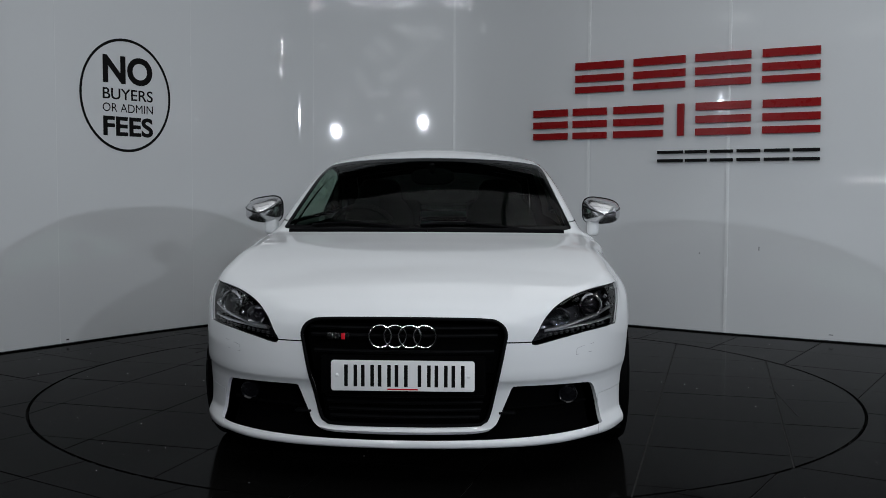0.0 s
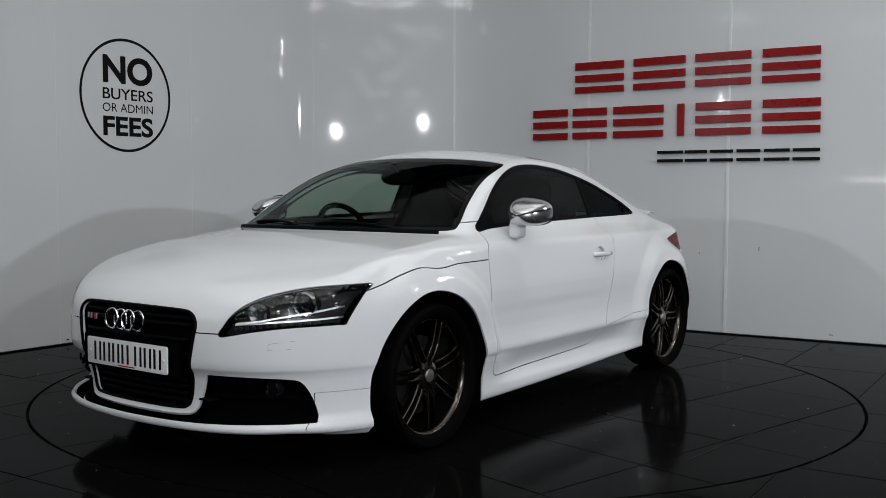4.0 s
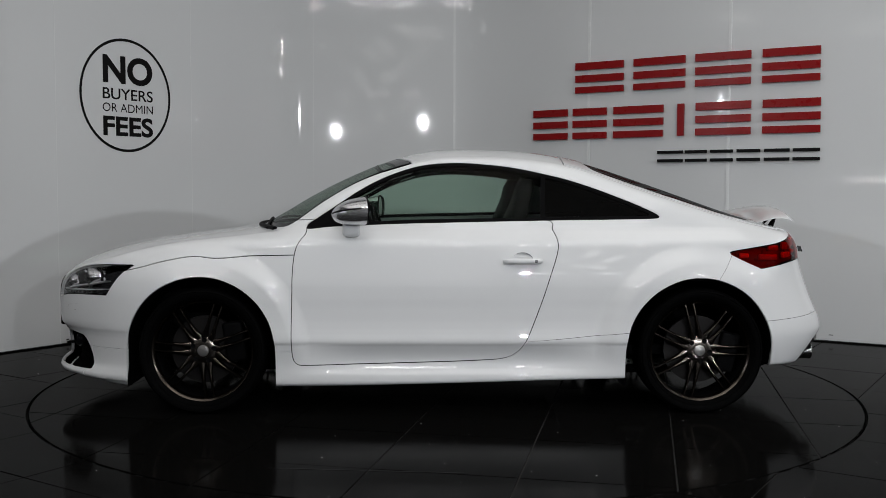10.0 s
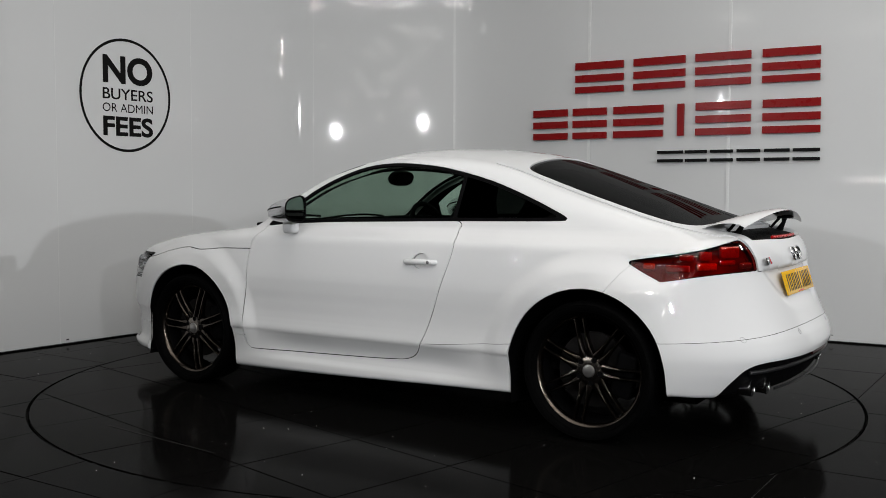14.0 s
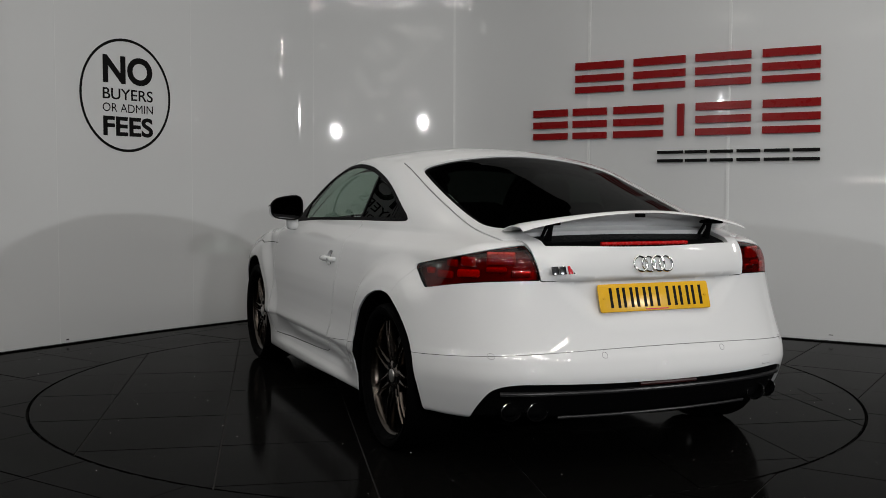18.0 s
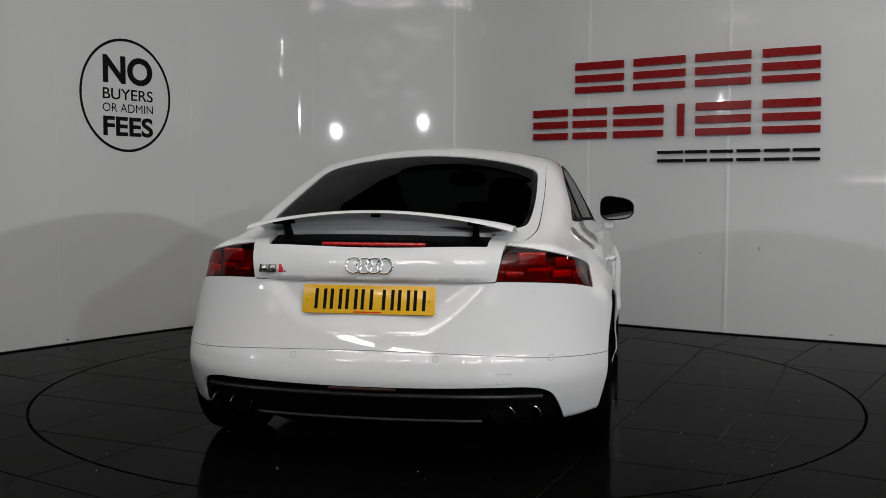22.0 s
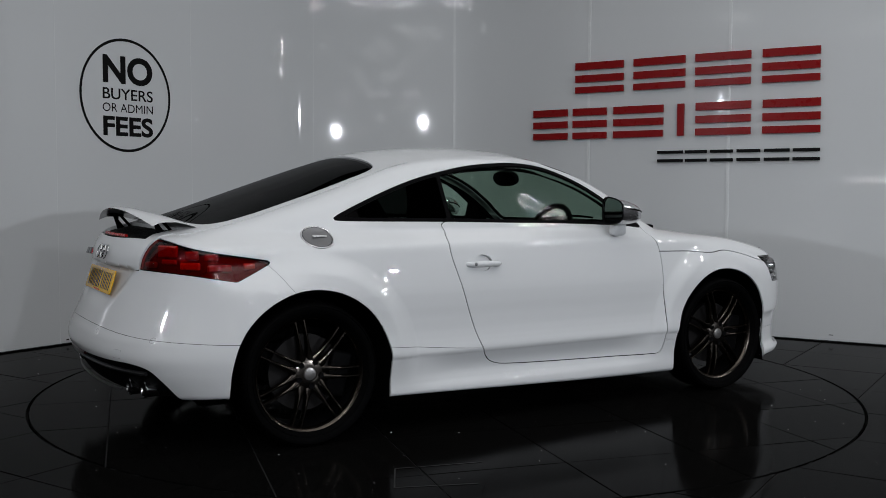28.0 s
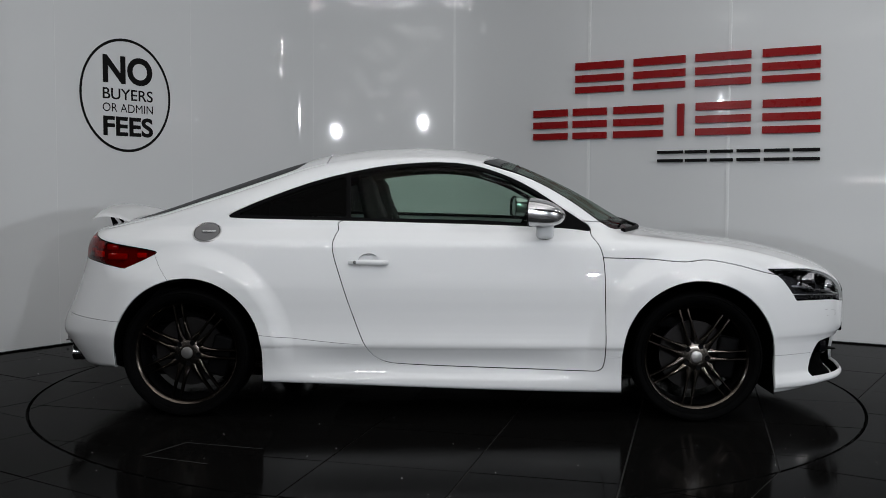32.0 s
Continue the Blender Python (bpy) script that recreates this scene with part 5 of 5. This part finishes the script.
def dark_line(x0, y0, x1, y1, w, mat):
    dx, dy = x1 - x0, y1 - y0
    k = math.hypot(dx, dy)
    nx, ny = -dy / k * w, dx / k * w
    v = [(x0 + nx, y0 + ny, 0.0024), (x1 + nx, y1 + ny, 0.0024), (x1 - nx, y1 - ny, 0.0024), (x0 - nx, y0 - ny, 0.0024)]
    put("dark_line", mesh_of("dark_line", v, [(3, 2, 1, 0)], mat, smooth=False), turntable)


# one dark scratch, then three joint lines of an inset hatch cover
dark_line(0.754, 1.771, -0.02, 1.85, 0.0018, GROUT)
dark_line(-0.75, -1.52, -1.10, -1.43, 0.003, GROUT)
dark_line(-1.10, -1.43, -1.22, -1.65, 0.003, GROUT)
dark_line(-1.22, -1.65, -0.92, -1.76, 0.003, GROUT)

# ================= lamps of the showroom, and added softboxes ===
HOUSING = noisy(material("white_enamel_housing", (0.7, 0.7, 0.7), 0.4), 10, 0.35, 0.5)


def strip_light(x, y, z, length, watts, turn=0, colour=(1, 0.98, 0.95)):
    th = tagged(new("overhead_light"), "long white twin-tube ceiling light", "light", "ceiling strip lights")
    th.matrix_basis = pose(x, y, z, 0, 0, turn)
    part("housing", bm_box(length + 0.06, 0.16, 0.05, 0.008, (0, 0, 0.035)), HOUSING, th)
    for xx in (-length * 0.4, length * 0.4):
        part("hanger", bm_tube([(xx, 0, 0.05), (xx, 0, CEILING - z + 0.01)], 0.006, 6), HOUSING, th)
    for s in (0.045, -0.045):
        ob = lamp("tube_light", (x, y, z), (x, y, 0), length, 0.05, watts, colour)
        ob.matrix_world = pose(x, y, z, 0, 0, turn) @ pose(0, s, 0)


# a broad softbox hung overhead out of view, added for even light
def softbox(x, y, z, sx, sy, watts, colour=(1, 0.98, 0.95)):
    th = tagged(new("overhead_light"), "added wide white softbox, unseen overhead, for even light", "light", "ceiling panel lights")
    th.matrix_basis = pose(x, y, z)
    part("housing", bm_box(sx + 0.06, sy + 0.06, 0.06, 0.008, (0, 0, 0.04)), HOUSING, th)
    for xx in (-sx * 0.4, sx * 0.4):
        part("hanger", bm_tube([(xx, 0, 0.06), (xx, 0, CEILING - z + 0.01)], 0.006, 6), HOUSING, th)
    ob = lamp("panel_glow", (x, y, z), (x, y, 0), sx, sy, watts, colour)
    ob.matrix_world = pose(x, y, z)


def spot_light(x, y, z, aim, watts, size=0.16, spread=180):
    th = tagged(new("spot_light"), "hanging round showroom spotlight", "light", "showroom spotlights")
    th.matrix_basis = pose(x, y, z)
    d = (Vector(aim) - Vector((x, y, z))).normalized()
    turn = d.to_track_quat("Z", "Y").to_matrix().to_4x4()
    part("shade", bm_lathe([(0.03, -0.12), (0.06, -0.10), (size * 0.62, -0.01), (size * 0.60, -0.004), (0.05, -0.09)], 28, "z"), HOUSING, th, m=turn)
    part("hanger", bm_tube([(0, 0, 0.02), (0, 0, CEILING - z + 0.01)], 0.008, 6), HOUSING, th)
    p = Vector((x, y, z)) + d * 0.004
    lamp("spot_disc", p, p + d, size, size, watts, (0.93, 0.96, 1.0), 0, "DISK", spread)


strip_light(5.6, -1.68, 4.7, 1.0, 12, 8)
strip_light(5.0, -0.18, 3.35, 1.6, 18, -26)
strip_light(5.0, 0.01, 2.97, 0.6, 7, -26)
for y in (-6.1, -6.75):
    for x in (-3.4, -1.7, 0.0, 1.7, 3.4):
        strip_light(x, y, 4.7, 1.2, 7.5)
# three rows of added softboxes, no known fittings, as the soft main light
for y, left, middle, right in ((-4.5, 15.5, 20, 22), (-2.0, 13, 15, 17), (0.6, 7.5, 10, 17)):
    for x, w in ((-2.2, left), (0.0, middle), (2.2, right)):
        softbox(x, y, 4.7, 2.12, 2.3, w)
spot_light(8.0, -6.1, 2.74, (0, 1, 1), 195, 0.15)
spot_light(3.74, -10.0, 2.49, (0, 1, 1), 112, 0.12)
spot_light(1.60, -10.0, 2.68, (0, 1, 1), 112, 0.12)
spot_light(-5.5, -4.5, 2.66, (2.9, 1.3, 0.8), 3.4, 0.12, 33)

GLOW = material("lamp_glow", (0.9, 0.9, 0.9), 0.5, emit=(1.0, 0.97, 0.92), power=30.0)
SOFTGLOW = material("dim_panel_glow", (0.8, 0.8, 0.8), 0.5, emit=(1.0, 0.98, 0.95), power=2.2)
TUBEGLOW = material("tube_glow", (0.8, 0.8, 0.8), 0.5, emit=(1.0, 0.98, 0.95), power=7.0)


neon = tagged(new("wall_light"), "long thin neon light on the showroom wall", "light", "wall lights")
neon.matrix_basis = pose(-9.3, -15.93, 1.46)
path = [(0.95 * q, 0, 0.05 * q * q + 0.04 * math.exp(-((q - 0.1) / 0.08) ** 2)) for q in np.linspace(-1, 1, 25)]
part("tube", bm_tube(path, 0.016, 8), GLOW, neon)
for q in (-0.8, 0.8):
    part("bracket", bm_tube([(q, 0, 0.03), (q, -0.08, 0.03)], 0.01, 6), HOUSING, neon)
# dim fittings of the hall behind
for x, y, sx, sy, turn in ((4.88, -11.74, 0.34, 0.7, 0), (3.86, -13.9, 0.24, 2.6, 4), (3.13, -12.5, 0.22, 2.6, 6), (2.04, -10.3, 0.40, 2.2, -6), (1.29, -10.4, 0.52, 1.9, -12),
                           (2.11, -13.3, 0.20, 2.2, 24), (-6.05, -11.1, 1.6, 0.4, 10), (-7.7, -7.1, 1.1, 1.5, 0), (-6.1, -11.9, 2.4, 0.3, 6), (3.0, -15.0, 0.3, 0.9, 20)):
    th = tagged(new("overhead_light"), "dim long ceiling light in the hall behind", "light", "hall ceiling lights")
    th.matrix_basis = pose(x, y, CEILING - 0.04, 0, 0, turn)
    part("frame", bm_box(sx + 0.06, sy + 0.06, 0.08, 0.006, (0, 0, 0.0)), HOUSING, th)
    part("diffuser", bm_box(sx, sy, 0.02, 0.004, (0, 0, -0.042)), SOFTGLOW, th)
for x in (-4.9, -0.95, 0.85, 2.9, 4.2, 5.7):
    th = tagged(new("wall_light"), "short tube light high on the far showroom wall", "light", "far wall tube lights")
    th.matrix_basis = pose(x, -15.9, 3.9)
    part("bracket", bm_box(0.76, 0.05, 0.09, 0.006, (0, -0.04, 0)), HOUSING, th)
    part("tube", bm_tube([(-0.36, 0.02, 0), (0.36, 0.02, 0)], 0.03, 8), TUBEGLOW, th)
for x, z, w, h in ((3.51, 4.5, 0.30, 0.22), (3.95, 4.42, 0.34, 0.24), (4.95, 4.5, 0.22, 0.34), (4.73, 4.2, 0.26, 0.22), (5.35, 3.62, 0.2, 0.24), (3.23, 3.52, 0.42, 0.16), (4.11, 3.23, 0.30, 0.26), (4.85, 2.9, 0.26, 0.18)):
    th = tagged(new("wall_light"), "small dim light panel on the far showroom wall", "light", "far wall light panels")
    th.matrix_basis = pose(x, -15.93, z)
    part("frame", bm_box(w + 0.05, 0.06, h + 0.05, 0.006, (0, -0.01, 0)), HOUSING, th)
    part("diffuser", bm_box(w, 0.02, h, 0.004, (0, 0.025, 0)), SOFTGLOW, th)


# ================= what moves =================
def motions():
    rows = []
    for t, deg in TURNS:
        c, s = math.cos(radians(deg)), math.sin(radians(deg))
        rows.append((t, pose(c * OX - s * OY, s * OX + c * OY, 0, 0, 0, deg)))
    walk(car, rows)
    walk(turntable, [(t, pose(0, 0, 0, 0, 0, deg)) for t, deg in TURNS])


motions()
